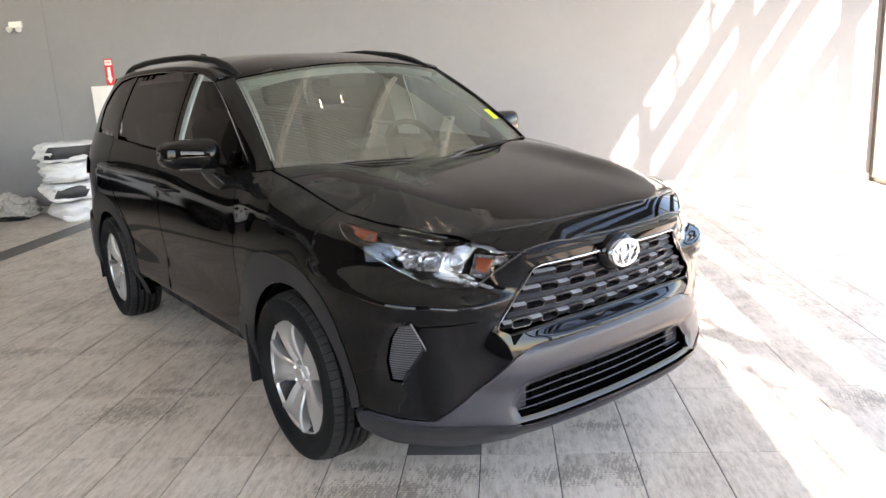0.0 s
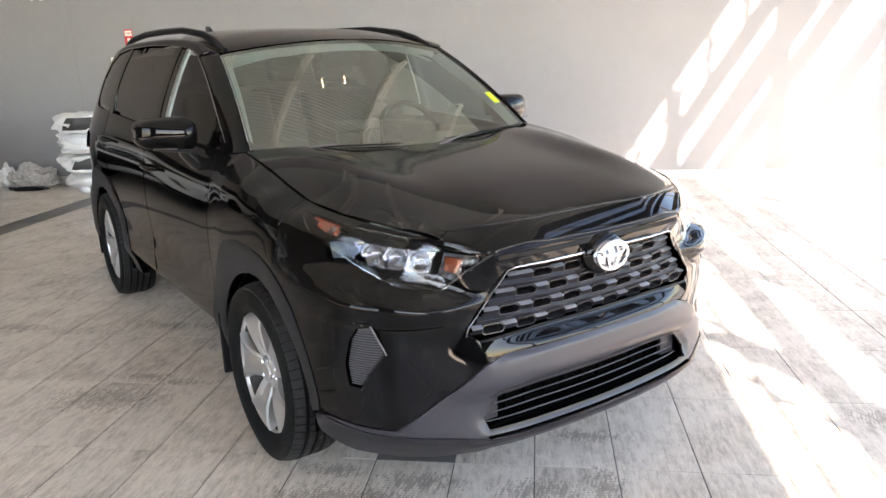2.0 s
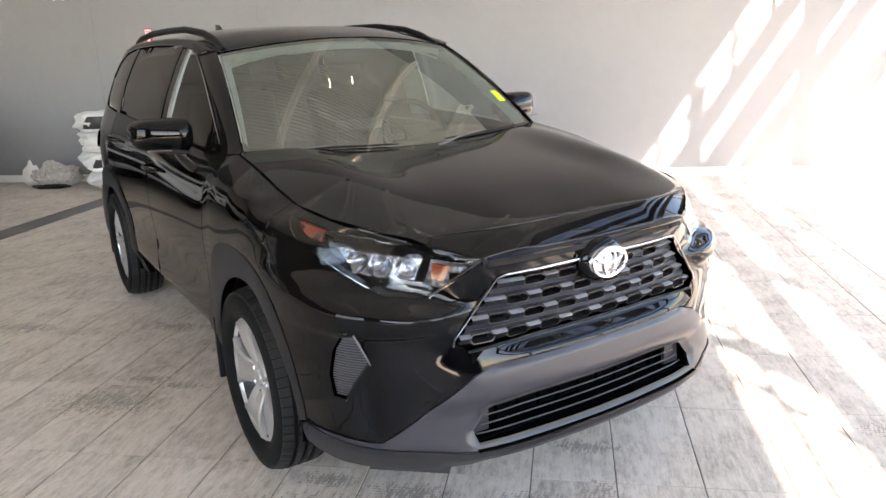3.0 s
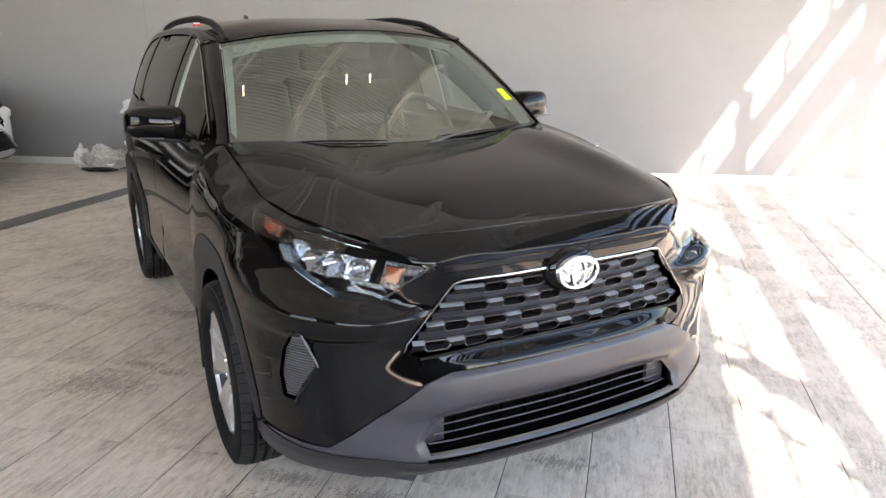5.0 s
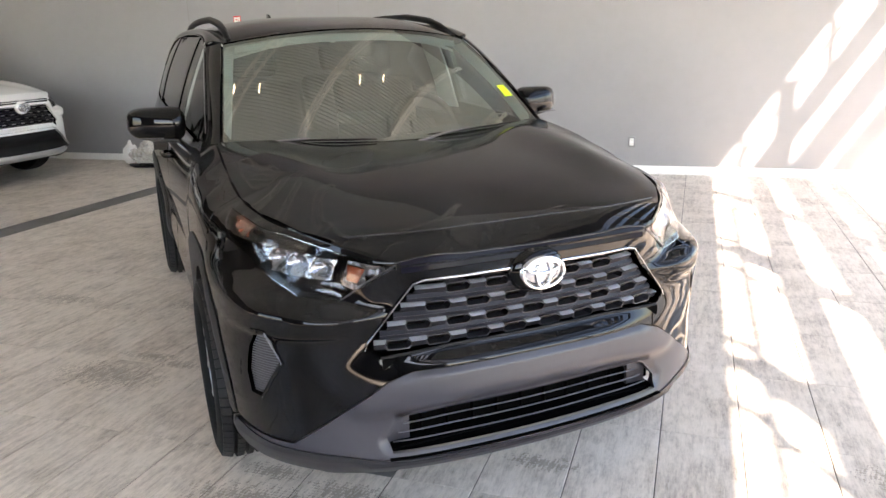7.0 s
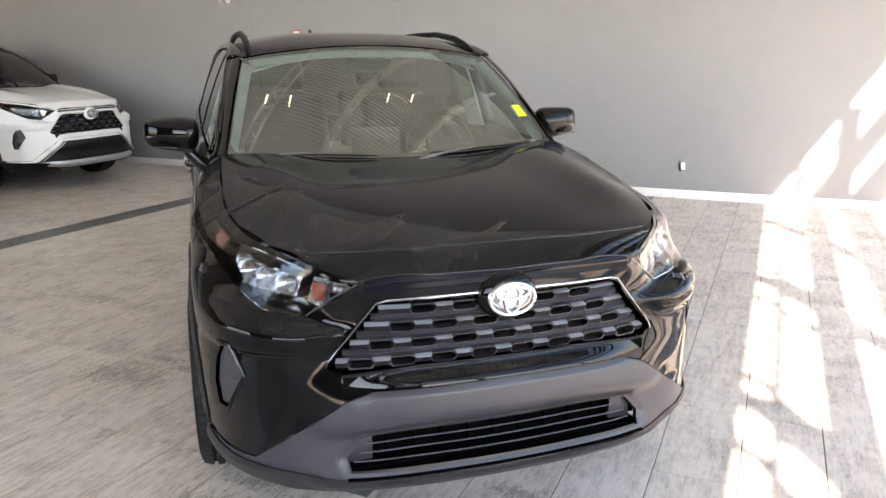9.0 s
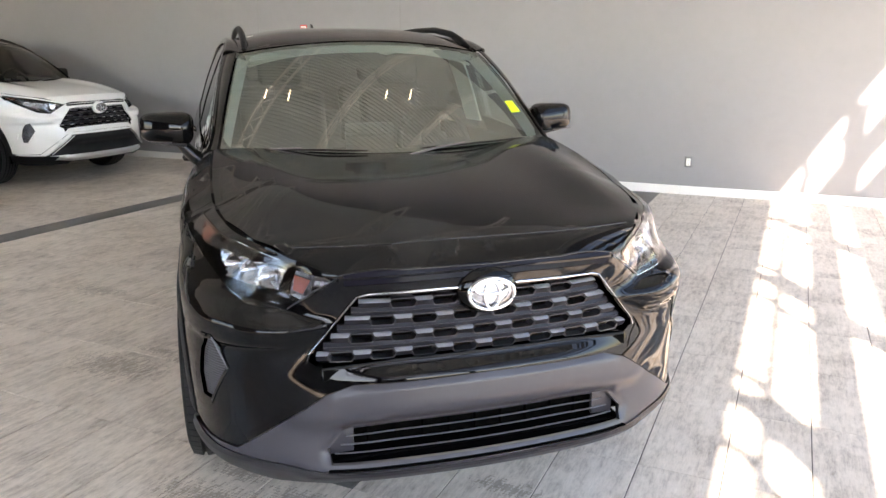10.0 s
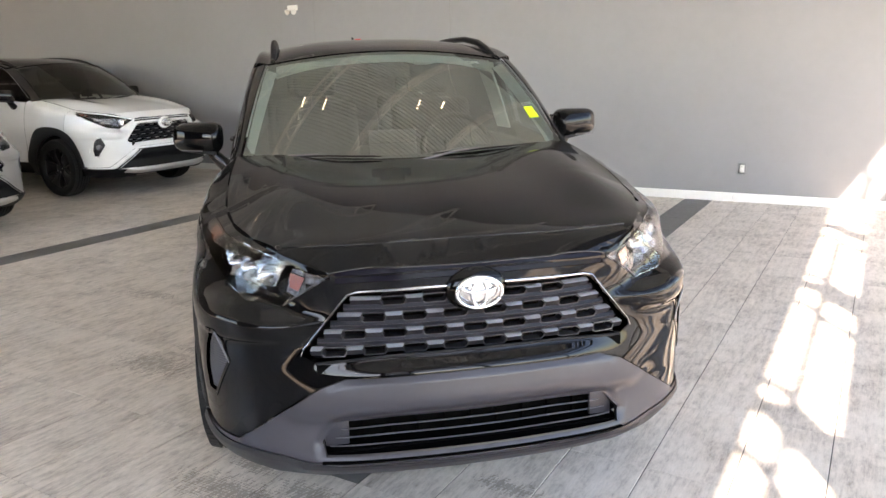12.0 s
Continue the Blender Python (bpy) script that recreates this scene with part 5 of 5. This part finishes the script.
        arm = [(0.825 * f, 1.69, 1.06), (0.86 * f, 1.685, 1.085), (0.895 * f, 1.68, 1.125), (0.92 * f, 1.68, 1.17)]
        P("mirror_arm", sweep("mirror_arm", arm, [0.062, 0.055, 0.048, 0.045], GLOSS_BLACK, 10, 0.6), "", mir)

    # bonnet, cowl, windscreen, roof
    edge = BONNET_EDGE + [(0.74, 1.305), (0.5, 1.16), (0.25, 1.09), (0.0, 1.072)]
    top = edge + [(-u, v) for u, v in edge[::-1]][1:-1]
    P("bonnet", cut("bonnet", bonnet, top, paint, 0.018, depth=0.02, off=0.0))
    line = [(u, 0.119 + 0.53 * max(0.0, abs(u) - 0.25) ** 1.6) for u in np.linspace(-0.56, 0.56, 57)]
    P("bonnet_crease", sweep("bonnet_crease", [tuple(bonnet(u, v, 0.0002)) for u, v in line], 0.0026, GLOSS_BLACK if paint == BLACK_PAINT else paint, 8), "raised crease along the bonnet's front")
    lip = [(u, float(np.interp(abs(u), [e[0] for e in BONNET_EDGE], [e[1] for e in BONNET_EDGE]))) for u in np.linspace(-0.44, 0.44, 41)]
    P("bonnet_lip", sweep("bonnet_lip", [tuple(bonnet(u, v, -0.001)) for u, v in lip], 0.0035, GLOSS_BLACK if paint == BLACK_PAINT else paint, 8), "rounded front edge of the bonnet")

    def cowl(i, j):
        a = -1 + 2 * i
        p = screen(a, 0.03 - 0.10 * j, -0.008)
        q = bonnet(a * 0.76, 1.07 + 0.225 * a * a, -0.022)
        return tuple(p * (1 - j) + q * j)

    P("cowl", patch("cowl", cowl, 25, 4, DARK_PLASTIC), "black plastic cowl")
    P("windscreen", cut("windscreen", screen, [(-0.985, 0.0), (0.985, 0.0), (0.985, 0.995), (-0.985, 0.995)], WINDSCREEN_M if not sporty else DARK_SCREEN_M, 0.025, depth=0.004), "windscreen reflecting the ribbed ceiling")
    P("screen_band", cut("screen_band", screen, [(-0.985, 0.0), (0.985, 0.0), (0.985, 1.0), (-0.985, 1.0)], GLOSS_BLACK, 0.06, holes=[rounded([(-0.978, 0.03), (0.978, 0.03), (0.978, 0.988), (-0.978, 0.988)], 0.04, 4)], off=-0.006, depth=0.002), "black printed border of the windscreen")
    rtop = [(-0.615, 1.90), (-0.45, 1.85), (-0.30, 1.818), (0.0, 1.795), (0.30, 1.818), (0.45, 1.85), (0.615, 1.90), (0.615, 2.2), (0.615, 3.75), (0.58, 4.15), (0.0, 4.25), (-0.58, 4.15), (-0.615, 3.75), (-0.615, 2.2)]
    P("roof", cut("roof", roof_top, rtop, roof_paint, 0.06, depth=0.02))
    v = []
    for y, h, w in ((3.80, 0.0, 0.004), (3.87, 0.045, 0.024), (3.94, 0.090, 0.022), (4.01, 0.105, 0.014), (4.05, 0.0, 0.014)):
        z = float(roof_top(0.0, y)[2]) - 0.01
        v += [(-w, y, z), (-w * 0.3, y, z + h + 0.01), (w * 0.3, y, z + h + 0.01), (w, y, z)]
    P("roof_antenna", mesh("roof_antenna", v, grid_faces(5, 4) + [(16, 17, 18, 19)], paint, 50), "shark fin aerial")

    # wipers
    for a0, a1, b in ((0.10, 0.80, 0.010), (-0.80, -0.20, 0.004)):
        pts = [tuple(screen(a, b + 0.006 * (1 - abs(2 * (a - a0) / (a1 - a0) - 1)), 0.010)) for a in np.linspace(a0, a1, 9)]
        w = P("wiper", sweep("wiper", pts, [0.003] + [0.006] * 7 + [0.003], DARK_PLASTIC, 6, 0.8), "black wiper blade")
        arm = [tuple(screen(a, bb, 0.018)) for a, bb in ((a0 + 0.40 * (a1 - a0), b + 0.008), (a0 + 0.16 * (a1 - a0), b - 0.008), (a0 - 0.12 * (a1 - a0), -0.045))]
        P("wiper_arm", sweep("wiper_arm", arm, [0.005, 0.006, 0.010], WIPER_M, 6, 0.6), "satin wiper arm", w)
    if sticker:
        P("sticker", cut("sticker", screen, [(0.852, 0.245), (0.93, 0.245), (0.925, 0.36), (0.852, 0.36)], YELLOW_M, 0.03, off=0.003, depth=0.001), "lime yellow paper sticker on the glass")

    # cabin
    b = bmesh.new()
    add_box(b, -0.74, 1.30, 0.55, 0.74, 4.2, 0.62)
    for f in (-1, 1):
        add_box(b, f * 0.74 - 0.03, 1.45, 0.55, f * 0.74 + 0.03, 3.9, 1.12, 0.02)
    add_box(b, -0.7, 3.7, 0.6, 0.7, 3.75, 1.15, 0.02)
    P("cabin_trim", from_bm("cabin_trim", b, SEAT_M), "black cabin floor and door trim")

    def dash(i, j):
        u = -0.72 + 1.44 * i
        v = 1.28 + 0.52 * j
        z = 1.065 + 0.05 * math.sin(math.pi * min(1, j * 1.2)) + (0.05 * math.exp(-(((u - 0.36) / 0.17) ** 2)) * j) - 0.25 * max(0, j - 0.75)
        return u, v - 0.12 * (1 - abs(u) / 0.72), z

    P("dashboard", patch("dashboard", dash, 31, 12, SEAT_M, 0.03), "black soft dashboard")
    b = bmesh.new()
    add_box(b, -0.14, 1.70, 1.075, 0.11, 1.73, 1.215, 0.012)
    P("screen_display", from_bm("screen_display", b, GLOSS_BLACK), "dark dashboard screen")
    wheel_pts = [(0.36 + 0.185 * math.cos(t), 0, 0.185 * math.sin(t)) for t in np.linspace(0, 2 * math.pi, 33)]
    tilt = pose(0.34, 1.78, 1.10, -22) @ pose(-0.36, 0, 0)
    sw = P("steering_wheel", mesh("steering_wheel", [tilt @ p for p in map(Vector, tube(wheel_pts, 0.016, 8)[0])], tube(wheel_pts, 0.016, 8)[1], SEAT_M, 60), "black leather steering wheel")
    b = bmesh.new()
    add_box(b, 0.29, -0.03, -0.06, 0.43, 0.02, 0.05, 0.02)
    for x0, x1 in ((0.19, 0.30), (0.42, 0.53)):
        add_box(b, x0, -0.01, -0.02, x1, 0.01, 0.015, 0.006)
    bmesh.ops.transform(b, verts=b.verts, matrix=tilt)
    P("wheel_hub", from_bm("wheel_hub", b, SEAT_M), "", sw)

    def seat(u, v, w):
        b = bmesh.new()
        add_box(b, u - w / 2, v - 0.25, 0.62, u + w / 2, v + 0.26, 0.80, 0.06, 4)
        back_v = add_box(b, u - w / 2, -0.07, 0.0, u + w / 2, 0.07, 0.62, 0.06, 4)
        bmesh.ops.transform(b, verts=back_v, matrix=pose(0, v + 0.27, 0.74, -16))
        st = P("seat", from_bm("seat", b, SEAT_M), "black fabric car seat")
        b = bmesh.new()
        add_box(b, u - 0.13, -0.05, 0.0, u + 0.13, 0.05, 0.17, 0.045, 4)
        bmesh.ops.transform(b, verts=b.verts, matrix=pose(0, v + 0.27, 0.74, -16) @ pose(0, 0, 0.66))
        P("headrest", from_bm("headrest", b, SEAT_M), "black headrest", st)

    for u in (-0.36, 0.36):
        seat(u, 2.22, 0.50)
    for u in (-0.40, 0.40):
        seat(u, 3.10, 0.56)

    def liner(i, j):
        u, v = -0.58 + 1.16 * i, 1.90 + 2.15 * j - 0.10 * (1 - abs(2 * i - 1) ** 2) * (1 - j)
        return tuple(roof_top(u, v, -0.045 - 0.03 * abs(2 * i - 1) ** 3))

    inner_trim, tone = (SEAT_M, "black") if sporty else (LINER_M, "pale grey")
    P("headliner", patch("headliner", liner, 15, 12, inner_trim, 0.01), tone + " headliner")
    for f in (-1, 1):
        def trim_a(i, j, f=f):
            w = screen(f * (0.985 - (0.035 + 0.04 * i) * j), 0.0 + 0.97 * i, -0.02 - 0.03 * j)
            return tuple(w + np.array([0.0, 0.03 * j, 0.0]))

        P("pillar_trim", patch("pillar_trim", trim_a, 12, 3, inner_trim, 0.008), tone + " pillar trim")

        def trim_b(i, j, f=f):
            z = 1.15 + 0.44 * i
            return tuple(skin(f * s_at(2.36 + 0.20 * j - 0.06 * i), z, -0.035 - 0.03 * j))

        P("pillar_trim", patch("pillar_trim", trim_b, 8, 3, inner_trim, 0.01), tone + " pillar trim")
    def header(i, j):
        return tuple(screen(-0.9 + 1.8 * i, 0.99 - 0.016 * j, -0.02 - 0.03 * j))

    P("header_trim", patch("header_trim", header, 15, 3, inner_trim, 0.008), tone + " header trim above the windscreen")
    b = bmesh.new()
    add_box(b, -0.11, 1.86, 1.475, 0.11, 1.885, 1.545, 0.02, 3)
    add_box(b, -0.07, 1.81, 1.50, 0.07, 1.92, 1.572, 0.02, 2)
    P("inner_mirror", from_bm("inner_mirror", b, GLOSS_BLACK), "black inner mirror and sensor pod")
    wheels(car, rim_mat)
    return car


CAR_AT = pose(0.435, 2.662, 0, 0, 0, 42.2)
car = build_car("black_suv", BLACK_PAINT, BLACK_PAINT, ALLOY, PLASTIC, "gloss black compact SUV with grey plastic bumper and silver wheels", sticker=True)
car.matrix_basis = CAR_AT

white_car = build_car("white_suv", WHITE_CAR, GLOSS_BLACK, BLACK_ALLOY, WHITE_CAR, "pearl white SUV with a black roof and black wheels", sporty=True)
white_car.matrix_basis = pose(-6.98, 7.60, 0, 0, 0, 93.4) @ Matrix.Scale(1.09, 4)
silver_car = build_car("silver_suv", SILVER_CAR, SILVER_CAR, ALLOY, SILVER_CAR, "silver grey car parked beside the white SUV", sporty=True)
silver_car.matrix_basis = pose(-6.30, 4.5, 0, 0, 0, 93)


# ---- things along the back wall ----
def tyre_bag(name, label, seed, print_box):
    """A tyre in a white plastic bag, slack and creased."""
    rnd = random.Random(seed)
    bag = new(name)
    n, m = 64, 21
    off = Vector((rnd.uniform(0, 40), rnd.uniform(0, 40), rnd.uniform(0, 40)))
    verts = []
    for j in range(m):
        t = math.pi * (j / (m - 1) - 0.5)
        for i in range(n):
            a = 2 * math.pi * i / n
            p = Vector((math.cos(a) * abs(math.cos(t)) ** 0.3, math.sin(a) * abs(math.cos(t)) ** 0.3, math.copysign(abs(math.sin(t)) ** 0.7, t)))
            fold = 0.26 * noise.noise(p * 1.5 + off) + 0.20 * abs(noise.noise(p * 2.9 + off)) + 0.06 * abs(noise.noise(p * 7.0 + off)) - 0.07
            p = p * (0.98 + fold)
            verts.append((0.37 * p.x, 0.37 * p.y, max(0.0, 0.122 + 0.122 * p.z)))
    faces = grid_faces(m, n, True) + [tuple(range(n))[::-1], tuple(range((m - 1) * n, m * n))]
    part("bag", mesh("bag", verts, faces, BAG_M, 60), bag)
    if print_box:
        a0, a1, z0, z1 = print_box
        v = []
        for i in range(12):
            a = radians(a0 + (a1 - a0) * i / 11)
            for k in range(4):
                z = z0 + (z1 - z0) * k / 3
                r = 0.398 + 0.006 * math.sin(9 * a) - 0.012 * abs(k - 1.5)
                v.append((r * math.cos(a + 0.25 * (k / 3)), r * math.sin(a + 0.25 * (k / 3)), z))
        part("print", mesh("print", v, grid_faces(12, 4), PRINT_BLACK, 60), bag, "black printed square")
    return tagged(bag, label, "tyre bag", "stacked tyre bags")


for k, (dx, dy, pr) in enumerate(((0.06, 0.0, None), (-0.02, 0.02, (255, 312, 0.05, 0.20)), (0.03, -0.02, None), (0.0, 0.0, (226, 318, 0.05, 0.20)))):
    b = tyre_bag("tyre_bag", "white plastic tyre bag in a wall-side stack", 11 + k, pr)
    b.matrix_basis = pose(-5.47 + dx, 8.94 + dy, 0.243 * k, 0, 0, 9 * k)


def crumple(name, mat, rx, ry, h, seed, label, category):
    rnd = random.Random(seed)
    bm = bmesh.new()
    bmesh.ops.create_icosphere(bm, subdivisions=4, radius=1.0)
    off = Vector((rnd.uniform(0, 50), rnd.uniform(0, 50), 0))
    for v in bm.verts:
        k = 1 + 0.35 * noise.noise(v.co * 1.6 + off) + 0.16 * noise.noise(v.co * 5 + off) + 0.07 * abs(noise.noise(v.co * 11 + off))
        v.co = Vector((v.co.x * rx * k, v.co.y * ry * k, max(0.0, (v.co.z * 0.6 + 0.45) * h * k)))
    ob = part(name, from_bm(name, bm, mat, 25), None, label)
    return tagged(ob, category=category)


crumple("plastic_wrap", CLEAR_BAG_M, 0.30, 0.20, 0.27, 3, "heap of cloudy plastic wrap on the floor", "wrap").location = (-6.40, 9.08, 0)
crumple("white_cloth", WHITE_PLASTIC, 0.10, 0.09, 0.26, 8, "crumpled white plastic bag by the wall", "bag").location = (-6.86, 9.14, 0)
crumple("dark_scraps", DARK_PLASTIC, 0.26, 0.10, 0.045, 5, "flat dark strips of packing on the floor", "packing").location = (-6.38, 8.86, 0)


def emergency_light():
    lamp = new("emergency_light")
    part("housing", box("housing", -0.14, -0.055, -0.06, 0.14, 0.0, 0.06, WHITE_PLASTIC, 0.012), lamp)
    for s in (-1, 1):
        v, f = lathe([(-0.05, 0.0005), (-0.05, 0.032), (-0.02, 0.052), (0.035, 0.062), (0.04, 0.056), (0.03, 0.0005)], 20)
        head = part("lamp_head", mesh("lamp_head", v, f, WHITE_PLASTIC, 40), lamp, "round white lamp head", pose(0.10 * s, -0.10, -0.09, 0, 25, -90 + 22 * s))
    return tagged(lamp, "white twin-head emergency light on the grey wall", "emergency light")


emergency_light().matrix_basis = pose(-6.14, BACK, 2.45) @ Matrix.Scale(0.62, 4)


def text_mesh(name, body, size, mat):
    cu = bpy.data.curves.new(name, "FONT")
    cu.body, cu.size, cu.align_x, cu.align_y, cu.extrude = body, size, "CENTER", "CENTER", 0.0006
    ob = bpy.data.objects.new(name, cu)
    scene.collection.objects.link(ob)
    me = bpy.data.meshes.new_from_object(ob.evaluated_get(bpy.context.evaluated_depsgraph_get()))
    bpy.data.objects.remove(ob)
    me.materials.clear()
    me.materials.append(mat)
    return me


def fire_sign():
    sign = new("fire_sign")
    part("plate", box("plate", -0.055, -0.004, -0.165, 0.055, 0.0, 0.165, RED_M), sign)
    v = [(-0.02, 0.06), (0.02, 0.06), (0.02, -0.07), (0.04, -0.07), (0.0, -0.145), (-0.04, -0.07), (-0.02, -0.07)]
    me = mesh("arrow", [(x, y, z) for y in (-0.006, -0.0045) for x, z in v], [tuple(range(7)), tuple(range(13, 6, -1))] + [(i, (i + 1) % 7, 7 + (i + 1) % 7, 7 + i) for i in range(7)], WHITE_PAINT, 0)
    part("arrow", me, sign, "white down arrow")
    part("band", box("band", -0.045, -0.0055, 0.085, 0.045, -0.0045, 0.15, WHITE_PAINT), sign)
    part("lettering", text_mesh("lettering", "FIRE", 0.038, RED_M), sign, "red word on white", pose(0, -0.0062, 0.117, 90))
    return tagged(sign, "red and white fire sign with a down arrow", "sign")


fire_sign().matrix_basis = pose(-5.0, BACK, 1.80)


def cabinet():
    c = new("extinguisher_cabinet")
    part("body", box("body", -0.15, -0.16, -0.38, 0.15, 0.0, 0.38, WHITE_PLASTIC, 0.008), c)
    d = part("door", box("door", -0.14, -0.172, -0.365, 0.14, -0.161, 0.365, WHITE_PLASTIC, 0.005), c, "white cabinet door")
    part("handle", box("handle", 0.11, -0.185, -0.03, 0.125, -0.1725, 0.03, CHROME, 0.003), d, "small metal handle")
    return tagged(c, "white fire extinguisher cabinet under a red sign", "cabinet")


cabinet().matrix_basis = pose(-5.04, BACK, 1.25)


def outlet():
    o = new("wall_outlet")
    part("plate", box("plate", -0.040, -0.010, -0.060, 0.040, 0.0, 0.060, PLATE_M, 0.004), o, "brushed grey metal cover plate")
    part("insert", box("insert", -0.023, -0.0125, -0.041, 0.023, -0.0101, 0.041, WHITE_PLASTIC, 0.001, 1), o, "white socket insert")
    for z in (-0.022, 0.022):
        s = part("socket", box("socket", -0.017, -0.0145, z - 0.016, 0.017, -0.0126, z + 0.016, WHITE_PAINT, 0.0009, 1), o)
        for x in (-0.006, 0.006):
            part("slot", box("slot", x - 0.001, -0.0155, z - 0.005, x + 0.001, -0.0146, z + 0.005, CAVITY_SHADE), s)
    return tagged(o, "white duplex outlet in a grey metal wall plate", "outlet")


outlet().matrix_basis = pose(0.16, BACK, 0.37)
for x, z0 in ((-5.76, 0.1), (-3.50, 0.1)):
    structure("trim", box("trim", x - 0.004, BACK - 0.003, z0, x + 0.004, BACK, DECK, SEAM_M), "thin joint cover on the grey wall")


# ---- the floor's tiles ----
TX, TY, X0, Y0 = 0.305, 0.61, 0.176, 2.725


def tile_mesh(name, w, h, mat):
    bm = bmesh.new()
    add_box(bm, 0.0021, 0.0012, -0.006, w - 0.0021, h - 0.0012, 0.0)
    bmesh.ops.bevel(bm, geom=[e for e in bm.edges if all(v.co.z > -0.001 for v in e.verts)], offset=0.0012, segments=1, affect="EDGES")
    return from_bm(name, bm, mat, 0)


def columns():
    """Tile columns across the floor: (x, width, dark)."""
    out = []
    k = -2
    while X0 + k * TX < RIGHT - 0.01:
        out.append((X0 + k * TX, min(TX, RIGHT - X0 - k * TX), False))
        k += 1
    x = X0 - 2 * TX
    while x - TX > -4.87:
        x -= TX
        out.append((x, TX, False))
    out.append((-4.87, x + 4.87, False))
    out.append((-5.17, 0.30, True))
    x = -5.17
    while x > LEFT:
        w = min(TX, x - LEFT)
        x -= w
        out.append((x, w, False))
    return [(x, w, d) for x, w, d in out if w > 0.01]


def tiles():
    floor_ob = bpy.data.objects["floor"]
    shared = {}
    rest, rest_dark = [], []
    count = 0
    for x, w, dark in columns():
        k = math.floor((FRONT - Y0) / TY)
        while Y0 + k * TY < BACK - 0.005:
            y0, y1 = max(Y0 + k * TY, FRONT), min(Y0 + (k + 1) * TY, BACK)
            k += 1
            d = dark or (abs(x - (X0 - 2 * TX)) < 0.01 and y0 > Y0 - 0.01)
            near = -2.6 < x < 2.6 and 1.0 < y0 < 7.0 and not (-2.4 < x < -0.2 and 4.7 < y0)
            if near and count < 300 and w > 0.3 and y1 - y0 > 0.6:
                key = "dark" if d else "pale"
                if key not in shared:
                    shared[key] = tile_mesh("tile", TX, TY, TILE_DARK if d else TILE)
                ob = part("tile", shared[key], floor_ob, at=pose(x, y0, 0))
                count += 1
            else:
                g = 0.0018
                v = [(x + g, y0 + g, 0), (x + w - g, y0 + g, 0), (x + w - g, y1 - g, 0), (x + g, y1 - g, 0)]
                low = [(a, b, -0.006) for a, b, c in v]
                (rest_dark if d else rest).append((v + low, [(0, 1, 2, 3), (0, 4, 5, 1), (1, 5, 6, 2), (2, 6, 7, 3), (3, 7, 4, 0)]))
    for pieces, mat, lab in ((rest, TILE, "pale grey wood-look porcelain tiles"), (rest_dark, TILE_DARK, "dark grey border tiles")):
        tagged(part("tiles", mesh("tiles", *merge(*pieces), mat, 0), floor_ob, lab), kind="stuff")


tiles()
